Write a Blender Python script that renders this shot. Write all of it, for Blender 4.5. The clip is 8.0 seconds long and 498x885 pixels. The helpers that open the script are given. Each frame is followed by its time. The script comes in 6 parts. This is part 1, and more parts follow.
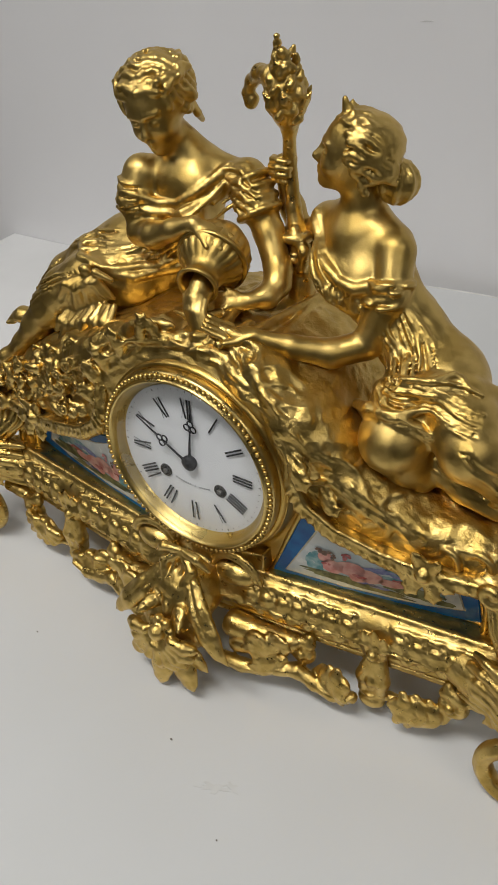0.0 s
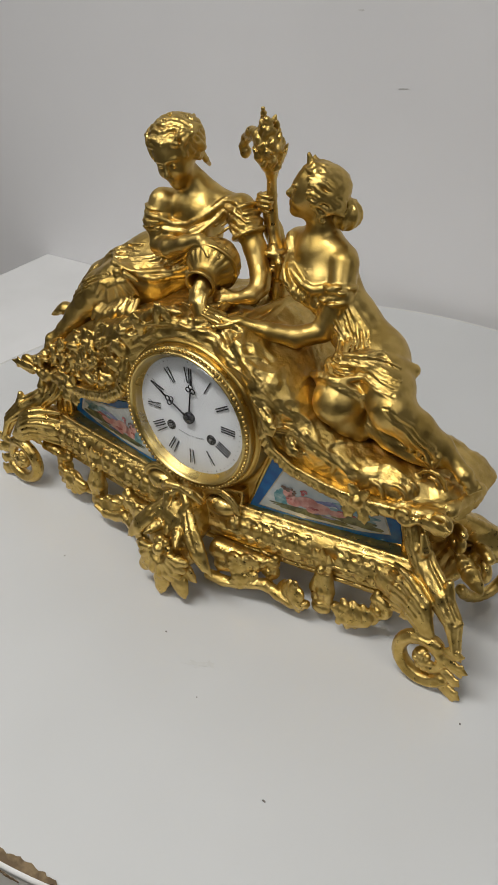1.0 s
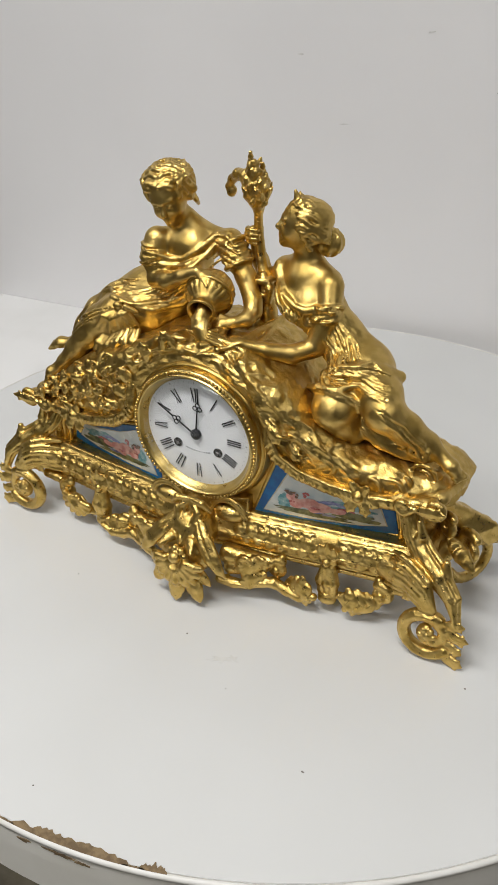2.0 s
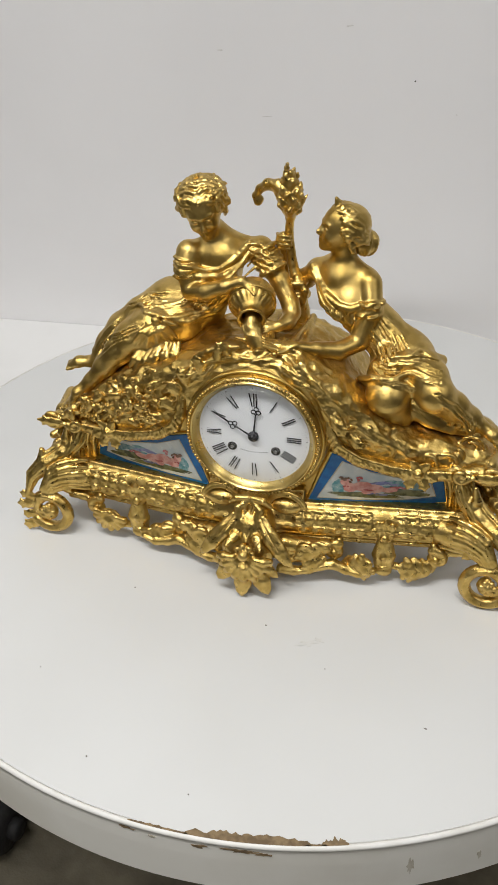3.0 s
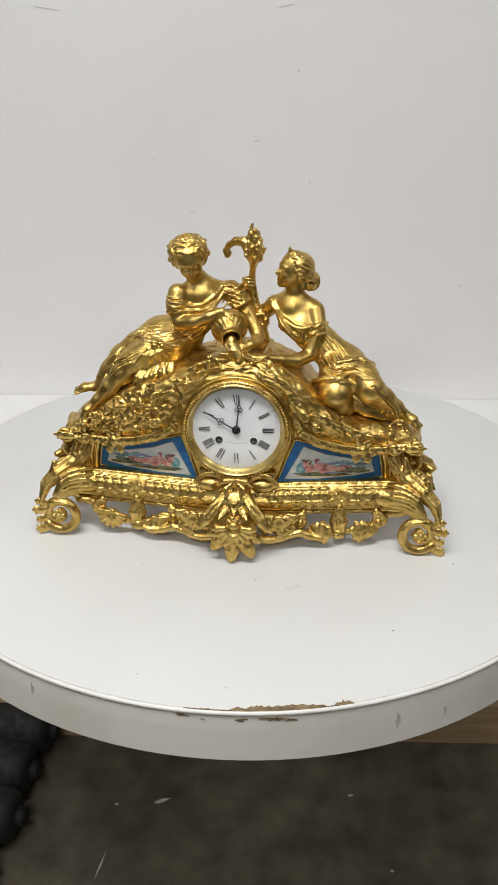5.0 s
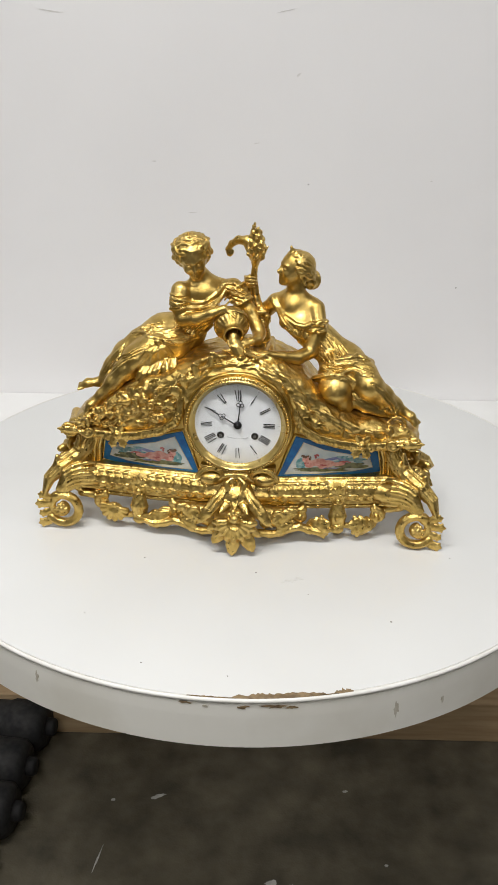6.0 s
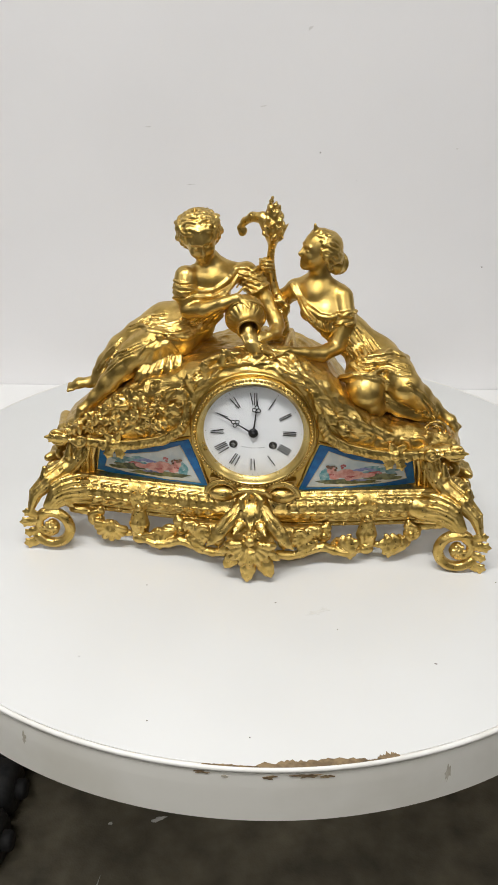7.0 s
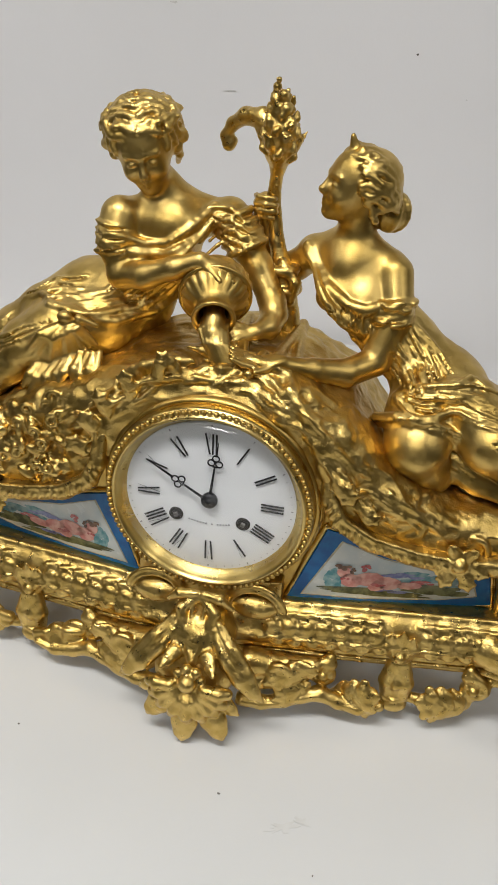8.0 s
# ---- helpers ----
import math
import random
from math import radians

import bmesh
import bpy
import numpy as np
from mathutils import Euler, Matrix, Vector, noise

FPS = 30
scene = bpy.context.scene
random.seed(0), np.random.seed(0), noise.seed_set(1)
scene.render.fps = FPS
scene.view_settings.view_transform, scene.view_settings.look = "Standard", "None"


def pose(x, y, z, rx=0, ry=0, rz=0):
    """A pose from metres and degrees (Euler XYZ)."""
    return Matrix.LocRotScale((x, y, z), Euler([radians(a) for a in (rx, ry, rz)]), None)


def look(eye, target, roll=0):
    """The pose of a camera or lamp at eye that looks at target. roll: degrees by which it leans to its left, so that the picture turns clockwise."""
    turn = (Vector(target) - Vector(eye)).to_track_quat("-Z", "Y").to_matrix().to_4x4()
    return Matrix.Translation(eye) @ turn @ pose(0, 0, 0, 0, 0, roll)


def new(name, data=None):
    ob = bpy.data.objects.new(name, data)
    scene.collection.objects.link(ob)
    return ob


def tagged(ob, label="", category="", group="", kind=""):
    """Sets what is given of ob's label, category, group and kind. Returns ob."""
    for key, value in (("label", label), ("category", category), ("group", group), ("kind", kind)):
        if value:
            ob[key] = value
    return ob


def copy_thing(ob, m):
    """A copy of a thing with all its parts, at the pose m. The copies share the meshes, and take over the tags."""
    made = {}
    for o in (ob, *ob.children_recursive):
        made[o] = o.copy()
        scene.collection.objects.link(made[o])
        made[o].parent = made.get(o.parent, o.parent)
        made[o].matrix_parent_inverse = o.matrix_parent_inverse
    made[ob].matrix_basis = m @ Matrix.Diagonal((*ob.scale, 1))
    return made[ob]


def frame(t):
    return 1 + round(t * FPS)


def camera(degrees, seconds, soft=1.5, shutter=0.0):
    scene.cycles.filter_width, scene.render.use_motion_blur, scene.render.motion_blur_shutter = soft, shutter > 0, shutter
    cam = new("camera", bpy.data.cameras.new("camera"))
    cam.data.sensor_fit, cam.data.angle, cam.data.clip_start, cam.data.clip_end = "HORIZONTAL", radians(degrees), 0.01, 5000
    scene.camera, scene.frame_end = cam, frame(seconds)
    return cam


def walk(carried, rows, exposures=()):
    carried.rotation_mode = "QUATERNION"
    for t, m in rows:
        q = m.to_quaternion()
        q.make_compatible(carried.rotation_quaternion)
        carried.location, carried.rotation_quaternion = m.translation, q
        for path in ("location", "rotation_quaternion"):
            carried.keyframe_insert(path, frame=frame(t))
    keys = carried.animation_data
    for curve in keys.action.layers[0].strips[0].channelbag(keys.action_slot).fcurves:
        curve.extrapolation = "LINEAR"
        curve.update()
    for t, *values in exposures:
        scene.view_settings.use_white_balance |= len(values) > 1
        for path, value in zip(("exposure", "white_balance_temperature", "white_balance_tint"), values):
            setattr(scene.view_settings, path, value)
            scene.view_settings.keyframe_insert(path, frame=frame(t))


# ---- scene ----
cam = camera(32.1, 8.0, soft=1.5)
PATH = [
    (0, (0.263, -0.295, 0.441), (-0.712, 1.004, -0.725), -2.7),
    (0.5, (0.325, -0.364, 0.469), (-0.684, 0.935, -0.669), -0.9),
    (1, (0.374, -0.416, 0.489), (-0.643, 0.912, -0.608), -0.7),
    (1.2, (0.397, -0.439, 0.473), (-0.65, 0.933, -0.538), -1.4),
    (2.3, (0.319, -0.522, 0.531), (-0.477, 0.967, -0.54), -1.6),
    (2.5, (0.285, -0.542, 0.538), (-0.435, 0.977, -0.545), -1.8),
    (3, (0.179, -0.596, 0.556), (-0.31, 0.993, -0.556), -1.5),
    (3.5, (0.115, -0.658, 0.572), (-0.192, 0.984, -0.528), -1.0),
    (4, (0.09, -0.729, 0.569), (-0.115, 0.988, -0.436), -1.0),
    (4.5, (0.093, -0.776, 0.554), (-0.084, 0.995, -0.359), -0.9),
    (5, (0.108, -0.865, 0.553), (-0.086, 0.925, -0.319), 0.1),
    (6.5, (0.082, -0.887, 0.544), (-0.085, 0.91, -0.317), 1.0),
    (7, (0.058, -0.754, 0.526), (-0.088, 1.017, -0.391), 0.7),
    (7.5, (0.056, -0.604, 0.482), (-0.113, 1.135, -0.492), 1.3),
    (8, (0.103, -0.387, 0.421), (-0.256, 1.297, -0.596), 3.1),
]
walk(cam, [(t, look(eye, target, roll)) for t, eye, target, roll in PATH], exposures=((0.0, -0.5), (1.2, -0.5), (2.4, -0.02), (3.0, -0.10), (4.5, -0.02), (5.4, 0.05), (6.5, 0.15), (7.4, 0.05), (8.0, -0.15)))

# ---------- world and light ----------
world = bpy.data.worlds.new("world")
world.use_nodes = True
world.node_tree.nodes["Background"].inputs[0].default_value = (0.9, 0.95, 1.0, 1)
world.node_tree.nodes["Background"].inputs[1].default_value = 0.05
scene.world = world


def lamp(name, m, size_x, size_y, watts, colour):
    data = bpy.data.lights.new(name, "AREA")
    data.shape, data.size, data.size_y, data.energy, data.color = "RECTANGLE", size_x, size_y, watts, colour
    ob = new(name, data)
    ob.matrix_world = m
    return ob


WARM = (1.0, 0.985, 0.965)
lamp("ceiling_light", pose(-0.15, -0.75, 1.88), 1.25, 0.3, 35.0, WARM)
lamp("ceiling_light", pose(-0.15, -2.3, 1.88), 1.25, 0.3, 28.0, WARM)
lamp("ceiling_light", pose(1.9, -0.9, 1.88, 0, 0, 90), 1.25, 0.3, 14.0, WARM)
lamp("ceiling_light", pose(-2.0, -0.9, 1.88, 0, 0, 90), 1.25, 0.3, 14.0, WARM)


# ---------- materials ----------
def ramp(nodes, stops):
    r = nodes.new("ShaderNodeValToRGB")
    els = r.color_ramp.elements
    els[0].position, els[0].color = stops[0][0], (*stops[0][1], 1)
    els[1].position, els[1].color = stops[-1][0], (*stops[-1][1], 1)
    for p, c in stops[1:-1]:
        els.new(p).color = (*c, 1)
    return r


def surface(name, colour, rough=0.5, metal=0.0, second=None, scale=40.0, rough2=None, fine=0.0, fine_scale=600.0,
            coarse=0.0, coarse_scale=120.0, spread=(0.4, 0.6), coat=0.0, detail=6.0, stretch=None):
    """A node material: two colours mixed by a noise, roughness by another, relief at two scales."""
    mat = bpy.data.materials.new(name)
    mat.use_nodes = True
    nodes, links = mat.node_tree.nodes, mat.node_tree.links
    b = nodes["Principled BSDF"]
    b.inputs["Metallic"].default_value = metal
    b.inputs["Coat Weight"].default_value = coat
    b.inputs["Coat Roughness"].default_value = 0.08
    co = nodes.new("ShaderNodeTexCoord").outputs["Object"]
    if stretch:
        mp = nodes.new("ShaderNodeMapping")
        mp.inputs["Scale"].default_value = stretch
        links.new(co, mp.inputs["Vector"])
        co = mp.outputs["Vector"]

    def noisy(s, d=detail):
        n = nodes.new("ShaderNodeTexNoise")
        n.inputs["Scale"].default_value, n.inputs["Detail"].default_value = s, d
        links.new(co, n.inputs["Vector"])
        return n.outputs["Fac"]

    r = ramp(nodes, [(spread[0], colour), (spread[1], second or colour)])
    links.new(noisy(scale), r.inputs[0])
    links.new(r.outputs[0], b.inputs["Base Color"])
    r2 = nodes.new("ShaderNodeMapRange")
    r2.inputs["From Min"].default_value, r2.inputs["From Max"].default_value = 0.35, 0.65
    r2.inputs["To Min"].default_value, r2.inputs["To Max"].default_value = rough, rough2 if rough2 is not None else rough
    links.new(noisy(scale * 2.3), r2.inputs["Value"])
    links.new(r2.outputs[0], b.inputs["Roughness"])
    last = None
    for amount, s in ((coarse, coarse_scale), (fine, fine_scale)):
        if amount:
            bump = nodes.new("ShaderNodeBump")
            bump.inputs["Strength"].default_value, bump.inputs["Distance"].default_value = 1.0, amount
            links.new(noisy(s, 3.0), bump.inputs["Height"])
            if last:
                links.new(last, bump.inputs["Normal"])
            last = bump.outputs[0]
    if last:
        links.new(last, b.inputs["Normal"])
    return mat


GOLD, GOLD2 = (0.66, 0.465, 0.150), (0.52, 0.350, 0.095)
gilt_satin = surface("gilt_satin", GOLD, 0.34, 1, GOLD2, 60, 0.47, 0.00005, 1100, 0.00014, 160)
gilt_rock = surface("gilt_rock", GOLD, 0.28, 1, GOLD2, 90, 0.44, 0.00013, 1300, 0.00034, 420)
gilt_chased = surface("gilt_chased", GOLD, 0.27, 1, GOLD2, 110, 0.43, 0.00008, 1400, 0.00022, 520)
gilt_plain = surface("gilt_plain", (0.60, 0.41, 0.12), 0.30, 1, (0.50, 0.32, 0.075), 50, 0.42, 0.00004, 900, 0.00015, 120)
brass = surface("brass", (0.70, 0.53, 0.20), 0.26, 1, (0.58, 0.42, 0.14), 30, 0.34, 0.00003, 1200)
steel = surface("steel", (0.05, 0.05, 0.055), 0.3, 0.9, (0.02, 0.02, 0.025), 300, 0.4)
arbor_steel = surface("arbor_steel", (0.30, 0.29, 0.28), 0.4, 0.8, (0.18, 0.17, 0.16), 400, 0.5)
enamel = surface("enamel", (0.86, 0.87, 0.885), 0.3, 0, (0.83, 0.84, 0.86), 60, 0.4)
ink = surface("ink", (0.012, 0.012, 0.014), 0.4, 0, (0.03, 0.03, 0.034), 500)
ink_pale = surface("ink_pale", (0.22, 0.22, 0.23), 0.5, 0, (0.35, 0.35, 0.36), 500)
hole_black = surface("hole_black", (0.01, 0.009, 0.008), 0.5, 0, (0.03, 0.025, 0.02), 300)
blue = surface("blue_glaze", (0.001, 0.092, 0.29), 0.3, 0, (0.002, 0.135, 0.37), 130, 0.4)
porcelain = surface("porcelain_sky", (0.62, 0.64, 0.60), 0.14, 0, (0.45, 0.53, 0.55), 60, 0.3, coat=0.1, spread=(0.42, 0.66))
paint_teal = surface("paint_teal", (0.06, 0.22, 0.24), 0.3, 0, (0.26, 0.40, 0.40), 200, coat=0.1)
paint_green = surface("paint_green", (0.05, 0.06, 0.025), 0.3, 0, (0.19, 0.19, 0.08), 200, coat=0.1)
paint_rose = surface("paint_rose", (0.58, 0.21, 0.17), 0.3, 0, (0.72, 0.40, 0.32), 160, coat=0.1)
paint_red = surface("paint_red", (0.42, 0.08, 0.07), 0.2, 0, (0.55, 0.2, 0.18), 140, coat=0.1)
paint_brown = surface("paint_brown", (0.09, 0.04, 0.02), 0.2, 0, (0.2, 0.1, 0.05), 300, coat=0.1)
paint_violet = surface("paint_violet", (0.16, 0.17, 0.36), 0.2, 0, (0.3, 0.32, 0.5), 200, coat=0.1)
paint_grey = surface("paint_grey", (0.35, 0.33, 0.24), 0.3, 0.3, (0.5, 0.45, 0.3), 300)
laminate = surface("white_laminate", (0.665, 0.675, 0.67), 0.29, 0, (0.610, 0.615, 0.605), 5, 0.33, 0.00002, 700, 0, 60, (0.25, 0.85), detail=2)
edge_band = surface("edge_band", (0.79, 0.78, 0.73), 0.3, 0, (0.68, 0.66, 0.59), 9, 0.45, 0.00004, 300, 0.0002, 30, (0.45, 0.75))
edge_lip = surface("edge_lip", (0.74, 0.735, 0.71), 0.35, 0, (0.68, 0.67, 0.63), 40, 0.4)
chipboard = surface("bare_chipboard", (0.24, 0.17, 0.09), 0.8, 0, (0.14, 0.095, 0.05), 160, 0.9, 0.0005, 600, 0.0008, 200)
grime = surface("grime", (0.40, 0.36, 0.28), 0.6, 0, (0.55, 0.52, 0.45), 120)
speck_dark = surface("dark_speck", (0.09, 0.08, 0.07), 0.7, 0, (0.20, 0.18, 0.16), 300)
scuff_pale = surface("pale_scuff", (0.585, 0.585, 0.565), 0.33, 0, (0.64, 0.645, 0.63), 60)
wall_scuff = surface("grey_wall_scuff", (0.60, 0.59, 0.58), 0.6, 0, (0.68, 0.67, 0.66), 200)
wall_paint = surface("white_wall_paint", (0.80, 0.795, 0.80), 0.55, 0, (0.765, 0.76, 0.765), 3, 0.65, 0.00008, 500, 0.0006, 12, (0.35, 0.7))
board_paint = surface("white_board", (0.80, 0.80, 0.79), 0.4, 0, (0.74, 0.74, 0.725), 7, 0.5, 0.00003, 400, 0, 1, (0.4, 0.7))
pine = surface("pine", (0.50, 0.36, 0.21), 0.6, 0, (0.36, 0.24, 0.13), 6, 0.7, 0.0003, 60, 0, 1, (0.35, 0.65), stretch=(1, 12, 12))
concrete = surface("dark_concrete", (0.048, 0.041, 0.027), 0.6, 0, (0.165, 0.143, 0.097), 14, 0.85, 0.0006, 260, 0.0014, 40, (0.26, 0.78), detail=12)
flake = surface("pale_flake", (0.42, 0.41, 0.38), 0.8, 0, (0.55, 0.54, 0.5), 90)
rubber = surface("black_rubber", (0.007, 0.007, 0.008), 0.62, 0, (0.020, 0.019, 0.018), 40, 0.8, 0.0003, 200)
# Dark tones for the added, unseen walls and ceiling; they dim the gilt's reflections.
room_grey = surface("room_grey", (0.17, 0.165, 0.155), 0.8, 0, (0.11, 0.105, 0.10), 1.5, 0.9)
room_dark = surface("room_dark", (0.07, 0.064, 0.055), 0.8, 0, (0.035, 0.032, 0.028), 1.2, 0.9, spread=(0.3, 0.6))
ceiling_dark = surface("ceiling_dark", (0.16, 0.155, 0.145), 0.8, 0, (0.10, 0.095, 0.09), 1.5)

glass = bpy.data.materials.new("clear_glass")
glass.use_nodes = True
gn, gl = glass.node_tree.nodes, glass.node_tree.links
gn.remove(gn["Principled BSDF"])
clear, gloss, mixed, fres = gn.new("ShaderNodeBsdfTransparent"), gn.new("ShaderNodeBsdfGlossy"), gn.new("ShaderNodeMixShader"), gn.new("ShaderNodeFresnel")
clear.inputs["Color"].default_value, gloss.inputs["Roughness"].default_value, fres.inputs["IOR"].default_value = (0.97, 0.98, 0.975, 1), 0.02, 1.5
gl.new(fres.outputs[0], mixed.inputs[0])
gl.new(clear.outputs[0], mixed.inputs[1])
gl.new(gloss.outputs[0], mixed.inputs[2])
gl.new(mixed.outputs[0], gn["Material Output"].inputs["Surface"])


# ---------- building helpers ----------
def base(name, label, category, at=(0, 0, 0), group="", kind=""):
    return tagged(new(name), label, category, group, kind) if at == (0, 0, 0) else placed(tagged(new(name), label, category, group, kind), at)


def placed(ob, at):
    ob.location = at
    return ob


def mesh_of(name, verts, faces, material, smooth=True):
    me = bpy.data.meshes.new(name)
    me.from_pydata(verts, [], faces)
    me.materials.append(material)
    if smooth:
        me.polygons.foreach_set("use_smooth", [True] * len(me.polygons))
    me.update()
    return me


def part(name, bm, material, parent=None, label="", smooth=False):
    """Links a bmesh, or ready mesh, as one object under a thing or part."""
    if isinstance(bm, bmesh.types.BMesh):
        me = bpy.data.meshes.new(name)
        bm.to_mesh(me)
        bm.free()
        me.materials.append(material)
        if smooth:
            me.polygons.foreach_set("use_smooth", [True] * len(me.polygons))
    else:
        me = bm
    ob = new(name, me)
    if parent:
        ob.parent = parent
        ob.location = -parent.location if parent.type == "EMPTY" else (0, 0, 0)
    return tagged(ob, label)


def box(lo, hi, bevel=0.0, segments=2):
    bm = bmesh.new()
    c, s = [(a + b) / 2 for a, b in zip(lo, hi)], [b - a for a, b in zip(lo, hi)]
    bmesh.ops.create_cube(bm, size=1, matrix=Matrix.Translation(c) @ Matrix.Diagonal((*s, 1)))
    if bevel:
        bmesh.ops.bevel(bm, geom=bm.edges[:], offset=bevel, segments=segments, affect="EDGES", profile=0.5)
    return bm


def lathe(profile, m, segments=96, wobble=None, closed=False):
    """Turns (radius, height) pairs about the local z of pose m."""
    bm = bmesh.new()
    rings = []
    for r, h in profile:
        if r < 1e-6:
            rings.append([bm.verts.new(m @ Vector((0, 0, h)))] * segments)
            continue
        ring = []
        for i in range(segments):
            a = 2 * math.pi * i / segments
            rr = r * (wobble(a, h) if wobble else 1)
            ring.append(bm.verts.new(m @ Vector((rr * math.cos(a), rr * math.sin(a), h))))
        rings.append(ring)
    pairs = list(zip(rings, rings[1:])) + ([(rings[-1], rings[0])] if closed else [])
    for a, b in pairs:
        for i in range(segments):
            j = (i + 1) % segments
            f = list(dict.fromkeys((a[i], a[j], b[j], b[i])))
            if len(f) > 2:
                bm.faces.new(f)
    bmesh.ops.recalc_face_normals(bm, faces=bm.faces[:])
    return bm


def slab(points, y_of, thick, inset=0.0):
    """A plate with (x, z) outline, its front on y_of(x), of that thickness towards the back; chamfered by inset."""
    bm = bmesh.new()
    cx, cz = sum(p[0] for p in points) / len(points), sum(p[1] for p in points) / len(points)
    def shrink(p):
        d = Vector((cx - p[0], cz - p[1])).normalized() * inset
        return p[0] + d.x, p[1] + d.y
    back = [bm.verts.new((x, y_of(x) + thick, z)) for x, z in points]
    mid = [bm.verts.new((x, y_of(x) + inset, z)) for x, z in points]
    front = [bm.verts.new((p[0], y_of(p[0]), p[1])) for p in map(shrink, points)] if inset else mid
    n = len(points)
    for a, b in ((back, mid), (mid, front)) if inset else ((back, mid),):
        for i in range(n):
            bm.faces.new((a[i], a[(i + 1) % n], b[(i + 1) % n], b[i]))
    bm.faces.new(front)
    bm.faces.new(back[::-1])
    bmesh.ops.recalc_face_normals(bm, faces=bm.faces[:])
    return bm


class Clay:
    """A lump modelled as a distance field on a grid: tubes and balls melt into one another; skin() gives its mesh."""

    def __init__(self, lo, hi, step):
        self.lo, self.step = np.array(lo, np.float32), step
        self.axes = [np.arange(a, b + step, step, dtype=np.float32) for a, b in zip(lo, hi)]
        self.d = np.full([len(a) for a in self.axes], 0.03, np.float32)

    def window(self, lo, hi):
        sl = []
        for a, l, h, ax in zip(self.lo, lo, hi, self.axes):
            i, j = max(0, int((l - a) / self.step)), min(len(ax), int((h - a) / self.step) + 2)
            if i >= j:
                return None, None
            sl.append(slice(i, j))
        return tuple(sl), np.meshgrid(*[ax[s] for ax, s in zip(self.axes, sl)], indexing="ij", sparse=True)

    def blend(self, sl, e, k):
        o = self.d[sl]
        h = np.maximum(k - np.abs(o - e), 0) / k
        self.d[sl] = np.minimum(o, e) - h * h * k * 0.25

    def cut(self, sl, e, k):
        o = self.d[sl]
        h = np.maximum(k - np.abs(o + e), 0) / k
        self.d[sl] = np.maximum(o, -e) + h * h * k * 0.25

    def tube(self, pts, rads, k=0.003, flat=None, carve=False):
        if not hasattr(rads, "__len__"):
            rads = [rads] * len(pts)
        for a, b, ra, rb in zip(pts, pts[1:], rads, rads[1:]):
            a, b = np.array(a, float), np.array(b, float)
            m = max(ra, rb) + k + 2 * self.step
            sl, P = self.window(np.minimum(a, b) - m, np.maximum(a, b) + m)
            if sl is None:
                continue
            ab = b - a
            v = [p - q for p, q in zip(P, a)]
            t = np.clip(sum(x * y for x, y in zip(v, ab)) / max(ab @ ab, 1e-12), 0, 1)
            w = [x - t * y for x, y in zip(v, ab)]
            if flat:
                n, f = np.array(flat[0], float), flat[1]
                n /= np.linalg.norm(n)
                s = sum(x * y for x, y in zip(w, n)) * (1 / f - 1)
                w = [x + s * y for x, y in zip(w, n)]
            e = np.sqrt(sum(x * x for x in w)) - (ra + (rb - ra) * t)
            (self.cut if carve else self.blend)(sl, e.astype(np.float32), k)
        return self

    def ball(self, c, r, k=0.003, axes=None, carve=False):
        """A ball or, with three radii, an ellipsoid; axes: its three directions, as rows."""
        r = np.array([r] * 3 if not hasattr(r, "__len__") else r, float)
        m = r.max() + k + 2 * self.step
        sl, P = self.window(np.array(c) - m, np.array(c) + m)
        if sl is None:
            return self
        v = [p - q for p, q in zip(P, c)]
        if axes is not None:
            v = [sum(x * y for x, y in zip(v, ax)) for ax in np.array(axes, float)]
        q = np.sqrt(sum((x / y) ** 2 for x, y in zip(v, r)))
        e = (q - 1) * r.min() * 0.5 + (q - 1) * q / np.maximum(np.sqrt(sum((x / y ** 2) ** 2 for x, y in zip(v, r))), 1e-6) * 0.5
        (self.cut if carve else self.blend)(sl, e.astype(np.float32), k)
        return self

    def front(self, x, z):
        """The y of the foremost surface at (x, z), or None."""
        i, q = int(round((x - self.lo[0]) / self.step)), int(round((z - self.lo[2]) / self.step))
        if not (0 <= i < self.d.shape[0] and 0 <= q < self.d.shape[2]):
            return None
        col = self.d[i, :, q] < 0
        return float(self.axes[1][np.argmax(col)]) if col.any() else None

    def stroke(self, xz, rads, k=0.0011, sink=0.05, carve=False):
        """A raised fold, or a groove, drawn over the front of the lump, along (x, z) points."""
        rads = [1.3 * r for r in rads]
        pts = []
        for (x0, z0), (x1, z1), r0, r1 in zip(xz, xz[1:], rads, rads[1:]):
            n = max(2, int(math.hypot(x1 - x0, z1 - z0) / 0.003))
            for t in np.arange(n) / n:
                pts.append((x0 + (x1 - x0) * t, z0 + (z1 - z0) * t, r0 + (r1 - r0) * t))
        pts.append((*xz[-1], rads[-1]))
        run = []
        for x, z, r in pts:
            i, q = int(round((x - self.lo[0]) / self.step)), int(round((z - self.lo[2]) / self.step))
            col = self.d[i, :, q] if 0 <= i < self.d.shape[0] and 0 <= q < self.d.shape[2] else np.ones(1)
            hit = np.argmax(col < 0) if (col < 0).any() else -1
            if hit > 0:
                run.append(((x, float(self.axes[1][hit]) + sink * r, z), r))
        ys = [p[1] for p, _ in run]
        for m in range(1, len(run) - 1):
            run[m] = ((run[m][0][0], (ys[m - 1] + ys[m] + ys[m + 1]) / 3, run[m][0][2]), run[m][1])
        for (p, r), (q, s) in zip(run, run[1:]):
            if abs(p[1] - q[1]) < 0.007:
                self.tube([p, q], [r, s], k, carve=carve)
        return self

